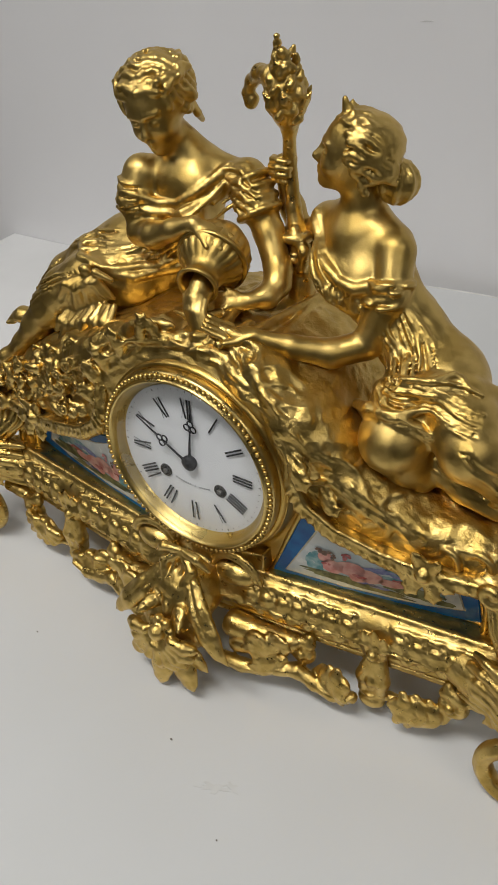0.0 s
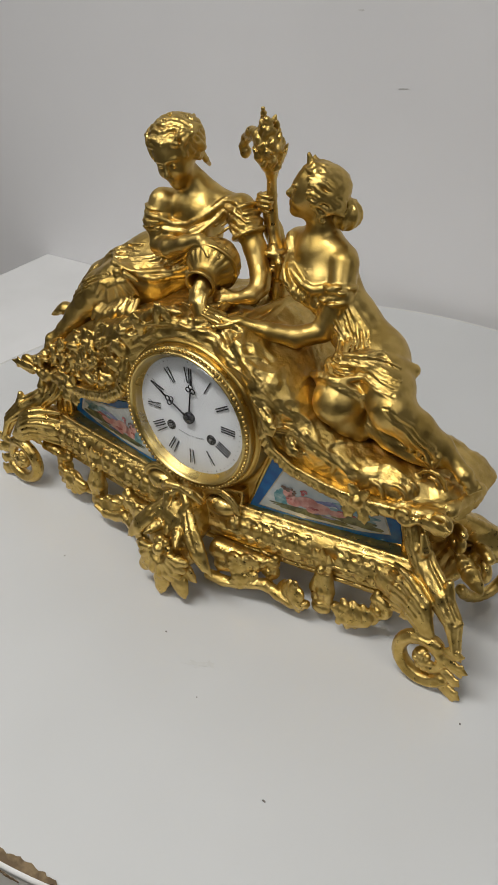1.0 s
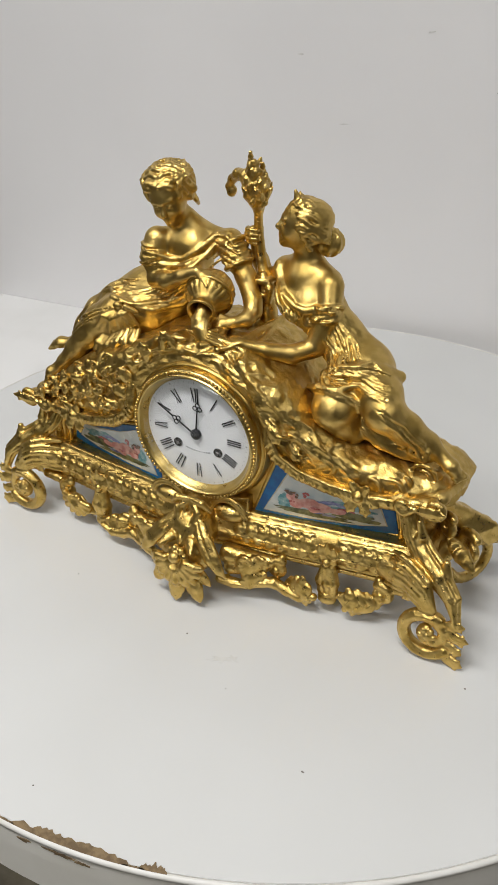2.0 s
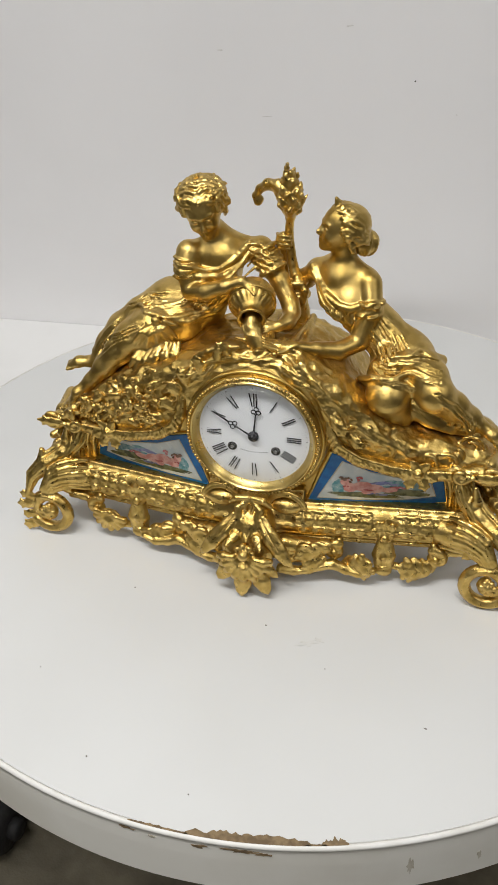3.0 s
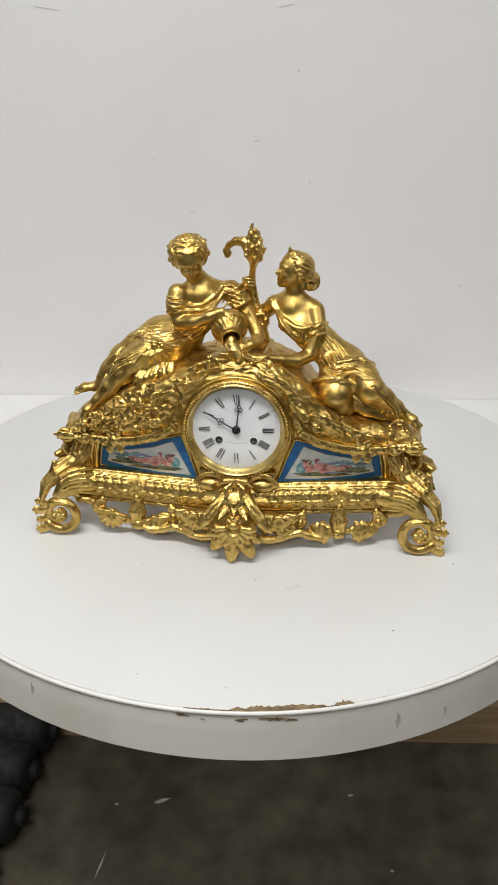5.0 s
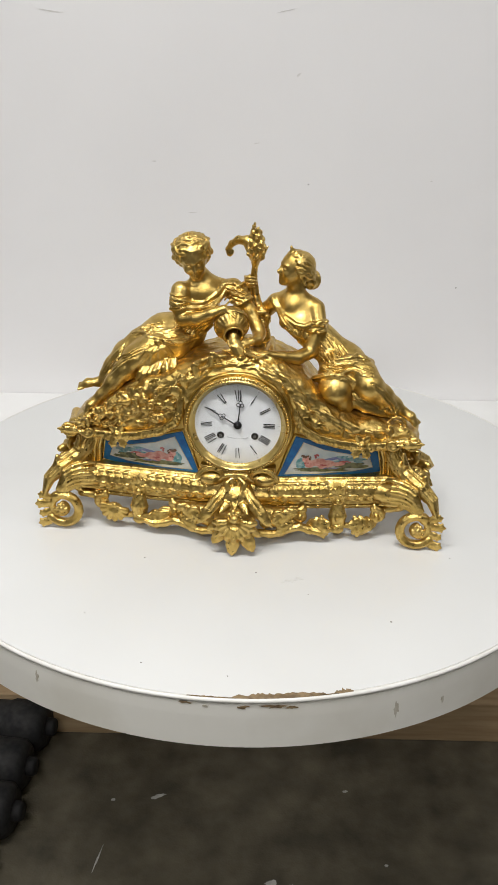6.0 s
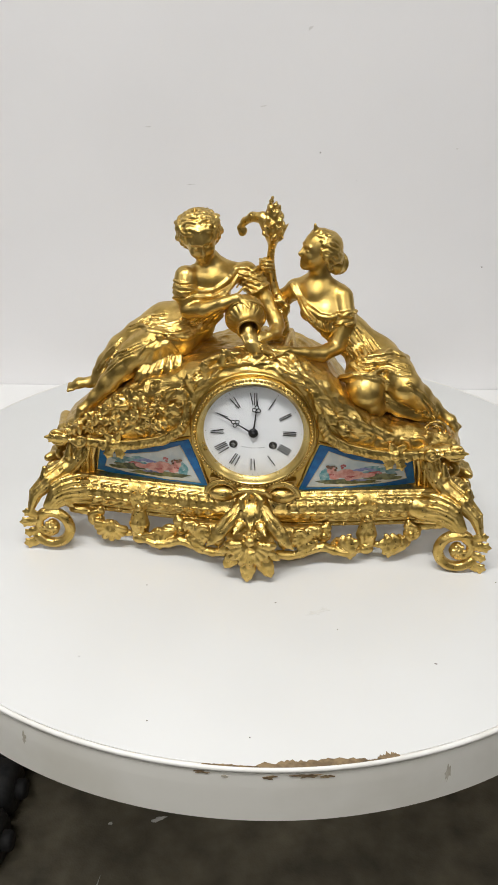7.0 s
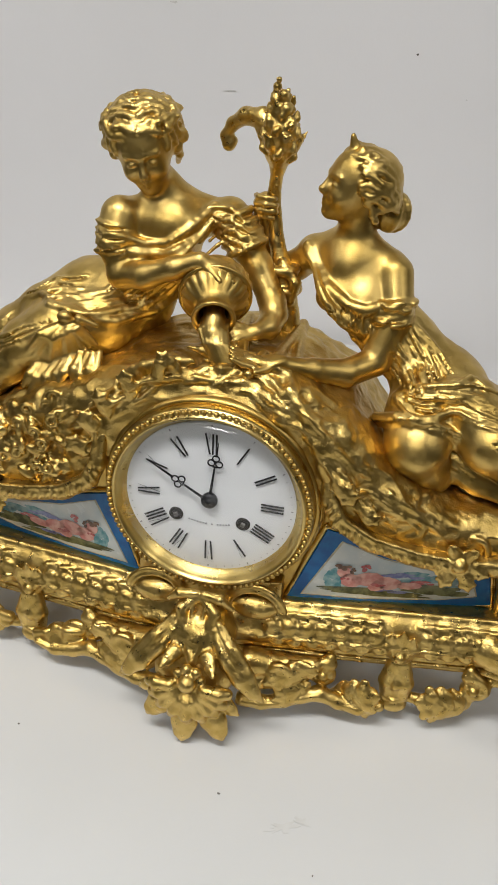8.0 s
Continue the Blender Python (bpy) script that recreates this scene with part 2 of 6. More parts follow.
    def whole(self, fn, k=0.003, carve=False):
        P = np.meshgrid(*self.axes, indexing="ij", sparse=True)
        e = np.broadcast_to(fn(*P), self.d.shape).astype(np.float32)
        (self.cut if carve else self.blend)((slice(None),) * 3, e, k)
        return self

    def relief(self, fn, lo=None, hi=None):
        """Adds fn(x, y, z) metres to the surface, outwards, within a window that fades at its border."""
        lo = self.lo if lo is None else np.array(lo)
        hi = np.array([a[-1] for a in self.axes]) if hi is None else np.array(hi)
        sl, P = self.window(lo, hi)
        fade = 1.0
        for p, l, h in zip(P, lo, hi):
            fade = fade * np.clip(np.minimum(p - l, h - p) / (0.12 * (h - l)), 0, 1)
        self.d[sl] -= (fn(*P) * fade).astype(np.float32)
        return self

    def skin(self, name, material, mirror=False):
        d, st = self.d, self.step
        d[0], d[-1], d[:, 0], d[:, -1], d[:, :, 0], d[:, :, -1] = [0.01] * 6
        s = d < 0
        n = [x - 1 for x in d.shape]
        corner = lambda a, i, j, k: a[i:i + n[0], j:j + n[1], k:k + n[2]]
        total = sum(corner(s, i, j, k).astype(np.int8) for i in (0, 1) for j in (0, 1) for k in (0, 1))
        cells = np.argwhere((total > 0) & (total < 8))
        ids = np.full(n, -1, np.int32)
        ids[tuple(cells.T)] = np.arange(len(cells))
        acc, cnt = np.zeros((len(cells), 3)), np.zeros(len(cells))
        for ax in range(3):
            o1, o2 = [x for x in range(3) if x != ax]
            for u in (0, 1):
                for v in (0, 1):
                    off = np.zeros(3, int)
                    off[o1], off[o2] = u, v
                    p0 = cells + off
                    p1 = p0.copy()
                    p1[:, ax] += 1
                    d0, d1 = d[tuple(p0.T)], d[tuple(p1.T)]
                    hit = (d0 < 0) != (d1 < 0)
                    t = np.where(hit, d0 / np.where(hit, d0 - d1, 1), 0)
                    q = np.broadcast_to(off, p0.shape).astype(float)
                    q[:, ax] += t
                    acc[hit] += q[hit]
                    cnt[hit] += 1
        verts = (cells + acc / cnt[:, None]) * st + self.lo
        faces = []
        for ax in range(3):
            o1, o2 = (ax + 1) % 3, (ax + 2) % 3
            a = [slice(None)] * 3
            b = [slice(None)] * 3
            a[ax], b[ax] = slice(0, -1), slice(1, None)
            e = np.argwhere(s[tuple(a)] != s[tuple(b)])
            inside = s[tuple(e.T)]
            quad = []
            for u, v in ((0, 0), (-1, 0), (-1, -1), (0, -1)):
                c = e.copy()
                c[:, o1] += u
                c[:, o2] += v
                quad.append(ids[tuple(np.clip(c, 0, np.array(n) - 1).T)])
            quad = np.stack(quad, 1)
            quad[~inside] = quad[~inside][:, ::-1]
            faces.append(quad[(quad >= 0).all(1)])
        faces = np.concatenate(faces)
        if mirror:
            verts, faces = verts * (-1, 1, 1), faces[:, ::-1]
        return mesh_of(name, verts.tolist(), faces.tolist(), material)


def ripple(seed, freq, waves=14):
    """Smooth three-dimensional waves, about -1 to 1."""
    rng = np.random.RandomState(seed)
    dirs = rng.normal(size=(waves, 3))
    dirs *= (freq * rng.uniform(0.6, 1.5, waves) / np.linalg.norm(dirs, axis=1))[:, None]
    ph = rng.uniform(0, 6.28, waves)
    return lambda x, y, z: sum(np.sin(k[0] * x + k[1] * y + k[2] * z + p) for k, p in zip(dirs.astype(np.float32), ph)) * (1.8 / waves)


def unit(v):
    v = np.array(v, float)
    return v / np.linalg.norm(v)


def lerp(a, b, t):
    return np.array(a, float) * (1 - t) + np.array(b, float) * t


def leaf(c, root, tip, width, normal, lobes=4, curl=0.0, thick=0.42, k=0.0010):
    """An acanthus leaf: a full blade with rounded lobes, incised veins and a midrib, its tip lifted along the normal."""
    root, tip, normal = np.array(root, float), np.array(tip, float), unit(normal)
    ax = tip - root
    side = unit(np.cross(ax, normal))
    at = lambda t: root + ax * t + normal * (curl * t * t + 0.10 * width * math.sin(3.1 * t))
    c.tube([at(t) for t in (0, 0.25, 0.5, 0.75, 0.95)], [0.42 * width, 0.74 * width, 0.82 * width, 0.60 * width, 0.24 * width], k, (normal, thick))
    n = 2 if lobes < 5 else 3
    for i in range(n):
        t = 0.12 + 0.5 * i / (n - 1)
        w = width * (0.70 + 0.25 * math.sin(math.pi * t))
        for s in (-1, 1):
            q = at(t) + side * s * w * (0.78 if lobes else 0.50) + ax * 0.16 + normal * 0.05 * w
            if lobes:
                c.tube([at(t), lerp(at(t), q, 0.6) + normal * 0.10 * w, q], [0.30 * width, 0.34 * width, 0.24 * width], 0.0008, (normal, 0.55))
            c.tube([at(t + 0.03) + normal * 0.36 * width, lerp(at(t + 0.06), q, 0.75) + normal * 0.36 * width], [0.0007, 0.0004], 0.0006, carve=True)
    c.tube([at(t) + normal * (0.24 if lobes else 0.30) * width for t in (0, 0.4, 0.8)], [0.0011, 0.0010, 0.0005], 0.0006)


def folds(c, first, last, n, r, seed=0, jitter=0.0008):
    """Crisp ridges of cloth with creases between them, from one guide line of (x, z) points to another."""
    rr = random.Random(seed)
    for i in range(2 * n - 1):
        t = (0.5 * i + 0.5 + rr.uniform(-0.12, 0.12)) / n
        pts = [(a[0] + (b[0] - a[0]) * t + rr.uniform(-jitter, jitter), a[1] + (b[1] - a[1]) * t + rr.uniform(-jitter, jitter)) for a, b in zip(first, last)]
        q = 1.45 * r * rr.uniform(0.7, 1.2)
        if i % 2 == 0:
            c.stroke(pts, [0.5 * q] + [q] * (len(pts) - 2) + [0.45 * q], 0.0006, 0.0)
        else:
            q = max(0.0007, 0.55 * q)
            c.stroke(pts, [0.5 * q] + [q] * (len(pts) - 2) + [0.5 * q], 0.0006, 0.0, True)


def scroll(c, centre, u, v, r0, r1, a0, a1, thick0, thick1, k=0.0015, n=26):
    """A spiral bar in the plane u, v, from radius r0 at a0 degrees to r1 at a1."""
    centre, u, v = np.array(centre, float), unit(u), unit(v)
    pts, rads = [], []
    for i in range(n + 1):
        t = i / n
        a, r = radians(a0 + (a1 - a0) * t), r0 + (r1 - r0) * t
        pts.append(centre + u * r * math.cos(a) + v * r * math.sin(a))
        rads.append(thick0 + (thick1 - thick0) * t)
    c.tube(pts, rads, k)
    return pts


def shell(c, root, way, normal, length, spread, ribs, r=None, k=0.0008):
    """A scallop: swelling ribs spread to both sides of way over a thin plate."""
    root, way, normal = np.array(root, float), unit(way), unit(normal)
    side = np.cross(way, normal)
    r = r or length * radians(spread) / (ribs - 1) * 0.98
    c.ball(root + way * length * 0.42, (length * 0.55, length * 0.62 * math.sin(radians(min(spread, 80))), length * 0.16), 0.001, (way, side, normal))
    for i in range(ribs):
        u = i / (ribs - 1) * 2 - 1
        a = radians(spread) * u
        d = way * math.cos(a) + side * math.sin(a)
        l = length * (1 - 0.2 * abs(u))
        c.tube([root + normal * r * 0.3, root + d * l * 0.5 + normal * r * 1.1, root + d * l + normal * r * 0.4], [r * 0.4, r * 0.75, r], k)


def hand(c, wrist, way, back, size=0.016, curl=0.2):
    """A small open hand: palm, four fingers and a thumb."""
    wrist, way, back = np.array(wrist, float), unit(way), unit(back)
    side = unit(np.cross(way, back))
    palm = wrist + way * size * 0.42
    c.ball(palm, (size * 0.42, size * 0.3, size * 0.16), 0.003, (way, side, back))
    for i in range(4):
        s = (i - 1.5) * size * 0.155
        a = palm + way * size * 0.3 + side * s
        m = a + way * size * 0.3 - back * size * curl * 0.3
        e = m + way * size * 0.26 - back * size * curl
        c.tube([a, m, e], [size * 0.095, size * 0.085, size * 0.065], 0.0008)
    c.tube([palm + side * size * 0.24, palm + side * size * 0.42 + way * size * 0.3], [size * 0.11, size * 0.075], 0.0015)


def foot(c, heel, way, up, size=0.024):
    heel, way, up = np.array(heel, float), unit(way), unit(up)
    side = unit(np.cross(way, up))
    c.tube([heel, heel + way * size * 0.5 + up * size * 0.1, heel + way * size * 0.8], [size * 0.2, size * 0.22, size * 0.17], 0.003, (up, 0.8))
    for i in range(5):
        a = heel + way * size * 0.8 + side * (i - 2) * size * 0.085
        c.tube([a, a + way * size * (0.22 - 0.02 * i)], [size * 0.06, size * 0.055], 0.0006)


def head(c, at, fwd, up, s=1.0):
    """A plain sculpted head without hair."""
    at, fwd = np.array(at, float), unit(fwd)
    side = unit(np.cross(fwd, up))
    up = np.cross(side, fwd)
    P = lambda f, u, r=0.0: at + (fwd * f + up * u + side * r) * s
    c.ball(P(-0.002, 0.004), (0.0185 * s, 0.0160 * s, 0.0185 * s), 0.003, (fwd, side, up))
    c.ball(P(0.004, -0.006), (0.0128 * s, 0.0122 * s, 0.0165 * s), 0.005, (fwd, side, up))
    c.ball(P(0.0118, -0.0185), 0.0042 * s, 0.005)
    for r in (-1, 1):
        c.ball(P(0.0172, -0.0005, r * 0.0056), (0.003 * s, 0.0042 * s, 0.0026 * s), 0.0025, (fwd, side, up), carve=True)
        c.ball(P(0.0140, -0.0012, r * 0.0056), (0.0025 * s, 0.003 * s, 0.0016 * s), 0.0006, (fwd, side, up))
        c.tube([P(0.0164, 0.0036, r * 0.002), P(0.0140, 0.0038, r * 0.0092)], [0.0012 * s, 0.001 * s], 0.002)
        c.ball(P(0.0105, -0.008, r * 0.0072), 0.0042 * s, 0.004)
    c.tube([P(0.0160, 0.0025), P(0.0196, -0.0062), P(0.0178, -0.0080)], [0.0012 * s, 0.0019 * s, 0.0017 * s], 0.0016)
    c.tube([P(0.0154, -0.0119, -0.0032), P(0.0168, -0.0116), P(0.0154, -0.0119, 0.0032)], [0.0006 * s, 0.0013 * s, 0.0006 * s], 0.0006)
    c.tube([P(0.0150, -0.0143, -0.0026), P(0.0162, -0.0143), P(0.0150, -0.0143, 0.0026)], [0.0006 * s, 0.0014 * s, 0.0006 * s], 0.0006)
    return P


# ---------- room ----------
FLOOR = -0.716
SKEW = pose(0, 0, 0, 0, 0, 4.8)
wall = part("wall_north", box((-1.6, 0.585, FLOOR), (2.5, 0.70, 2.0)), wall_paint)
tagged(wall, "white painted wall with a few small marks", "wall", kind="structure")
# Unseen walls and ceiling, added to close the room and give dark reflections.
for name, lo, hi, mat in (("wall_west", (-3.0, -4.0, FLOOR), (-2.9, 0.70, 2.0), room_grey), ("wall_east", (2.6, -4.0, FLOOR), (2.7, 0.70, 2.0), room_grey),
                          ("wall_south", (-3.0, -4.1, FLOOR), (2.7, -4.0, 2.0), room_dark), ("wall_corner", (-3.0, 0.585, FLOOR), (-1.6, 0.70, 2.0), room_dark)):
    tagged(part(name, box(lo, hi), mat), "added unseen wall, toned dark to dim reflections", "wall", kind="structure")
tagged(part("ceiling", box((-3.0, -4.1, 2.0), (2.7, 0.70, 2.08)), ceiling_dark), "added unseen ceiling, toned dark to dim reflections", "ceiling", kind="structure")
floor = part("floor", box((-3.0, -4.1, FLOOR - 0.1), (2.7, 0.70, FLOOR)), concrete)
tagged(floor, "dark stained concrete floor with pale scuffs", "floor", kind="structure")


def blot(centre, sx, sy, seed, z, n=22, thick=0.0005, rough=0.45, turn=0.0):
    """A thin, ragged flake lying flat at height z."""
    rng = random.Random(seed)
    bm = bmesh.new()
    vs = []
    for i in range(n):
        a = 2 * math.pi * i / n
        r = 1 - rough * rng.random()
        x, y = sx * r * math.cos(a), sy * r * math.sin(a)
        vs.append(bm.verts.new((centre[0] + x * math.cos(turn) - y * math.sin(turn), centre[1] + x * math.sin(turn) + y * math.cos(turn), z)))
    f = bm.faces.new(vs)
    ex = bmesh.ops.extrude_face_region(bm, geom=[f])
    bmesh.ops.translate(bm, vec=(0, 0, thick), verts=[v for v in ex["geom"] if isinstance(v, bmesh.types.BMVert)])
    bmesh.ops.recalc_face_normals(bm, faces=bm.faces[:])
    return bm


for x, y, sx, sy, seed, turn in ((-0.17, 0.24, 0.017, 0.005, 3, 0.5), (-0.249, 0.224, 0.004, 0.004, 4, 0), (-0.245, 0.10, 0.002, 0.03, 5, -0.1), (0.05, 0.085, 0.014, 0.007, 6, 0.3),
                                 (0.09, 0.08, 0.012, 0.006, 7, -0.4), (0.17, 0.29, 0.006, 0.003, 8, 0.2), (0.24, 0.14, 0.004, 0.003, 9, 0)):
    part("scuff", blot((x, y), sx, sy, seed, FLOOR + 0.0005, turn=turn), flake, floor)
for x, z, w, h, tilt, seed in ((0.076, 0.487, 0.0050, 0.0022, 40, 1), (0.098, 0.320, 0.0016, 0.0012, 0, 2), (0.012, 0.384, 0.0055, 0.0012, 10, 3), (0.154, 0.280, 0.0012, 0.0008, 0, 4), (-0.157, 0.354, 0.0050, 0.0016, 5, 5),
                               (-0.095, 0.272, 0.0100, 0.0007, 4, 6), (-0.307, 0.573, 0.0220, 0.0009, -8, 7), (0.055, 0.577, 0.0200, 0.0010, 12, 8), (0.300, 0.328, 0.0022, 0.0012, 0, 9), (0.36, 0.15, 0.0018, 0.0010, 0, 10)):
    bm = blot((0, 0), w, h, seed, 0, 14)
    bmesh.ops.transform(bm, matrix=pose(x, 0.5848, z, 90) @ pose(0, 0, 0, 0, 0, tilt), verts=bm.verts[:])
    part("wall_mark", bm, speck_dark if seed in (2, 10) else wall_scuff, wall)

# white shelf unit behind the table, on a pine plinth
wall.matrix_basis = SKEW
bench = base("shelf_unit", "white board shelf unit on a pine plinth against the wall", "shelf")
part("top_board", box((-0.734, 0.20, -0.0780), (1.6, 0.584, -0.0600), 0.001), board_paint, bench)
part("side_panel", box((-0.754, 0.478, -0.60), (-0.735, 0.584, -0.0785), 0.001), board_paint, bench)
part("front_panel", box((-0.734, 0.482, -0.60), (1.6, 0.500, -0.0785), 0.001), board_paint, bench)
part("plinth", box((-1.2, 0.407, FLOOR), (1.6, 0.50, -0.620), 0.003), pine, bench, "raw pine plinth beam")
tag_card = part("label_card", box((0.19, 0.4040, -0.700), (0.235, 0.4067, -0.675)), scuff_pale, bench, "small pale printed label")
for i in range(3):
    part("print_bar", box((0.1925, 0.4030, -0.6995 + i * 0.006), (0.203, 0.4039, -0.6965 + i * 0.006)), ink, tag_card)
part("print_bar", box((0.2325, 0.4030, -0.7045), (0.2345, 0.4039, -0.6805)), paint_green, tag_card)

bench.matrix_basis = SKEW

# ---------- round table ----------
TX, TY, TR, TH = 0.0, 0.145, 0.427, 0.0590
table = base("round_table", "round white laminate table top with a chipped edge", "table", (TX, TY, -TH))
top = part("table_top", lathe([(0, -0.006), (TR - 0.004, -0.006), (TR - 0.0025, -0.0016), (TR - 0.004, 0.0), (TR * 0.6, 0.0), (0, 0.0)], pose(TX, TY, 0), 192), laminate, table, smooth=False)
part("edge_lip", lathe([(TR - 0.0035, -0.0002), (TR - 0.0015, 0.0004), (TR + 0.0004, -0.0006), (TR + 0.001, -0.003), (TR - 0.002, -0.0045)], pose(TX, TY, 0), 192, closed=True), edge_lip, table, "worn pale edge lip", True)
part("edge_band", lathe([(TR - 0.004, -0.0048), (TR, -0.0048), (TR + 0.0003, -0.02), (TR, -TH + 0.002), (TR - 0.002, -TH), (0, -TH)], pose(TX, TY, 0), 192), edge_band, table, "scuffed off-white edge band")


def chip(a0, a1, depth, seed, z, mat, name="bare_patch"):
    """A ragged strip along the front edge between two directions in degrees, reaching inwards."""
    rng = random.Random(seed)
    bm = bmesh.new()
    n = 40
    out, inn = [], []
    for i in range(n + 1):
        t = i / n
        a = radians(a0 + (a1 - a0) * t)
        d = depth * (0.25 + 0.75 * abs(math.sin(math.pi * t)) ** 0.5) * (0.6 + 0.4 * noise.noise((t * 9, seed, 0))) * (1 - 0.35 * rng.random())
        for lst, r in ((out, TR - 0.0016), (inn, TR - 0.0018 - d)):
            lst.append(bm.verts.new((TX + r * math.cos(a), TY + r * math.sin(a), z)))
    for i in range(n):
        bm.faces.new((out[i], out[i + 1], inn[i + 1], inn[i]))
    ex = bmesh.ops.extrude_face_region(bm, geom=bm.faces[:])
    bmesh.ops.translate(bm, vec=(0, 0, 0.0004), verts=[v for v in ex["geom"] if isinstance(v, bmesh.types.BMVert)])
    bmesh.ops.recalc_face_normals(bm, faces=bm.faces[:])
    part(name, bm, mat, table, "bare brown chipboard patch")


chip(-86.3, -74.5, 0.0125, 1, 0.0002, chipboard)
chip(-73.5, -71, 0.009, 2, 0.0002, chipboard)
chip(-92, -86, 0.003, 3, 0.0002, chipboard)
chip(-75, -73, 0.002, 4, 0.0002, chipboard)
rng = random.Random(11)
for a, h, w, t in ((-85, 0.008, 1.2, 0.0025), (-81, 0.007, 2.2, 0.003), (-79, 0.009, 1.0, 0.003), (-92, 0.006, 1.0, 0.002), (-113, 0.02, 0.35, 0.010), (-65, 0.03, 0.5, 0.013), (-58, 0.035, 0.3, 0.006), (-89.5, 0.0085, 0.5, 0.002)):
    bm = blot((0, 0), radians(w) * TR, t, int(a) + 200, 0, 16, 0.0004, 0.7)
    bmesh.ops.transform(bm, matrix=pose(TX + (TR + 0.0001) * math.cos(radians(a)), TY + (TR + 0.0001) * math.sin(radians(a)), -h, 90, 0, 90 + a), verts=bm.verts[:])
    part("edge_scrape", bm, grime if w < 0.6 else chipboard, table)
for x, y, s, sy, seed in ((0.177, -0.148, 0.0022, 0.001, 1), (-0.47, 0.40, 0.003, 0.002, 2), (-0.10, -0.06, 0.001, 0.0008, 3), (0.25, -0.02, 0.0012, 0.001, 4), (-0.29, 0.30, 0.002, 0.001, 5), (0.02, -0.25, 0.0012, 0.0009, 6),
                          (-0.065, -0.24, 0.0011, 0.0008, 7), (0.36, 0.19, 0.0025, 0.001, 8), (-0.14, -0.17, 0.001, 0.0008, 9), (0.09, -0.11, 0.0009, 0.0007, 10), (0.03, -0.075, 0.0015, 0.0009, 12)):
    if math.hypot(x - TX, y - TY) < TR - 0.01:
        part("speck", blot((x, y), 0.7 * s, 0.7 * sy, seed, 0.0001, 10, 0.0005), speck_dark, table)
for x, y, s, sy, seed, turn in ((0.070, -0.086, 0.012, 0.004, 1, 0.5), (0.079, -0.080, 0.006, 0.003, 5, -0.3)):
    part("stain", blot((x, y), s, sy, seed, 0.0001, 26, 0.0002, 0.7, turn), scuff_pale, table)

# dark weights on the floor beside the table
WEIGHT = "black rubber roller lying on the concrete floor"
roll = base("rubber_roller", WEIGHT, "roller", (-0.50, 0.34, FLOOR), "rollers on the floor")
part("barrel", lathe([(0, -0.10), (0.034, -0.10), (0.046, -0.092), (0.048, -0.03), (0.044, -0.02), (0.044, 0.02), (0.048, 0.03), (0.046, 0.085), (0.036, 0.096), (0, 0.096)], pose(-0.50, 0.34, FLOOR + 0.048, 0, 90), 40), rubber, roll, smooth=True)
part("hub", lathe([(0, 0.112), (0.014, 0.112), (0.017, 0.108), (0.017, 0.094), (0, 0.094)], pose(-0.50, 0.34, FLOOR + 0.048, 0, 90), 24), rubber, roll, "black rubber end boss", True)
for y, x in ((0.24, -0.505), (0.14, -0.495), (0.04, -0.51)):
    copy_thing(roll, pose(x, y, FLOOR))

# ---------- mantel clock ----------
clock = base("mantel_clock", "gilded figural mantel clock with blue porcelain plaques on a white table", "clock")
clock.rotation_euler.z = radians(1.2)
DZ = 0.147          # height of the dial's centre


def plaque_y(x):
    return 0.012 + 0.2 * (abs(x) - 0.048)


# rocky body
DM = 0.150          # dial centre in the mound, which is set 3 mm lower
CREST = [(-0.215, 0.112), (-0.200, 0.132), (-0.17, 0.156), (-0.13, 0.183), (-0.08, 0.207), (-0.03, 0.223), (0.0, 0.226), (0.04, 0.221), (0.070, 0.206), (0.095, 0.176), (0.115, 0.160), (0.15, 0.150), (0.195, 0.138), (0.215, 0.120)]
xs, zs = zip(*CREST)
mound = Clay((-0.225, -0.01, 0.105), (0.225, 0.125, 0.245), 0.0011)


def mound_field(x, y, z):
    crest = np.interp(x, xs, zs).astype(np.float32)
    front = 0.002 + 0.17 * np.maximum(np.abs(x) - 0.06, 0) + 0.35 * np.maximum(z - 0.205, 0)
    e1, e2, e3 = (z - crest) * 0.8, front - y, y - 0.105
    k = 0.018
    h = np.maximum(k - np.abs(e1 - e2), 0) / k
    e = np.maximum(e1, e2) + h * h * k * 0.25
    h = np.maximum(k - np.abs(e - e3), 0) / k
    e = np.maximum(e, e3) + h * h * k * 0.25
    low = np.interp(np.abs(x), (0.0, 0.060, 0.0645, 0.0715, 0.086, 0.115, 0.14, 0.20), (0.160, 0.166, 0.158, 0.145, 0.135, 0.1275, 0.1235, 0.124)).astype(np.float32)
    return np.maximum(e, low - z)


mound.whole(mound_field, 0.001)
big, mid, fine_r = ripple(1, 150), ripple(2, 330), ripple(3, 900)
mound.relief(lambda x, y, z: 0.0020 * big(x, y, z) + 0.0009 * (1 - 2 * np.abs(mid(x, y, z))) + 0.0004 * fine_r(x, y, z))
# bark strands over the dial
rng = np.random.RandomState(5)
face = lambda x, z, sink=0.0: (mound.front(x, z) or 0.02) + sink
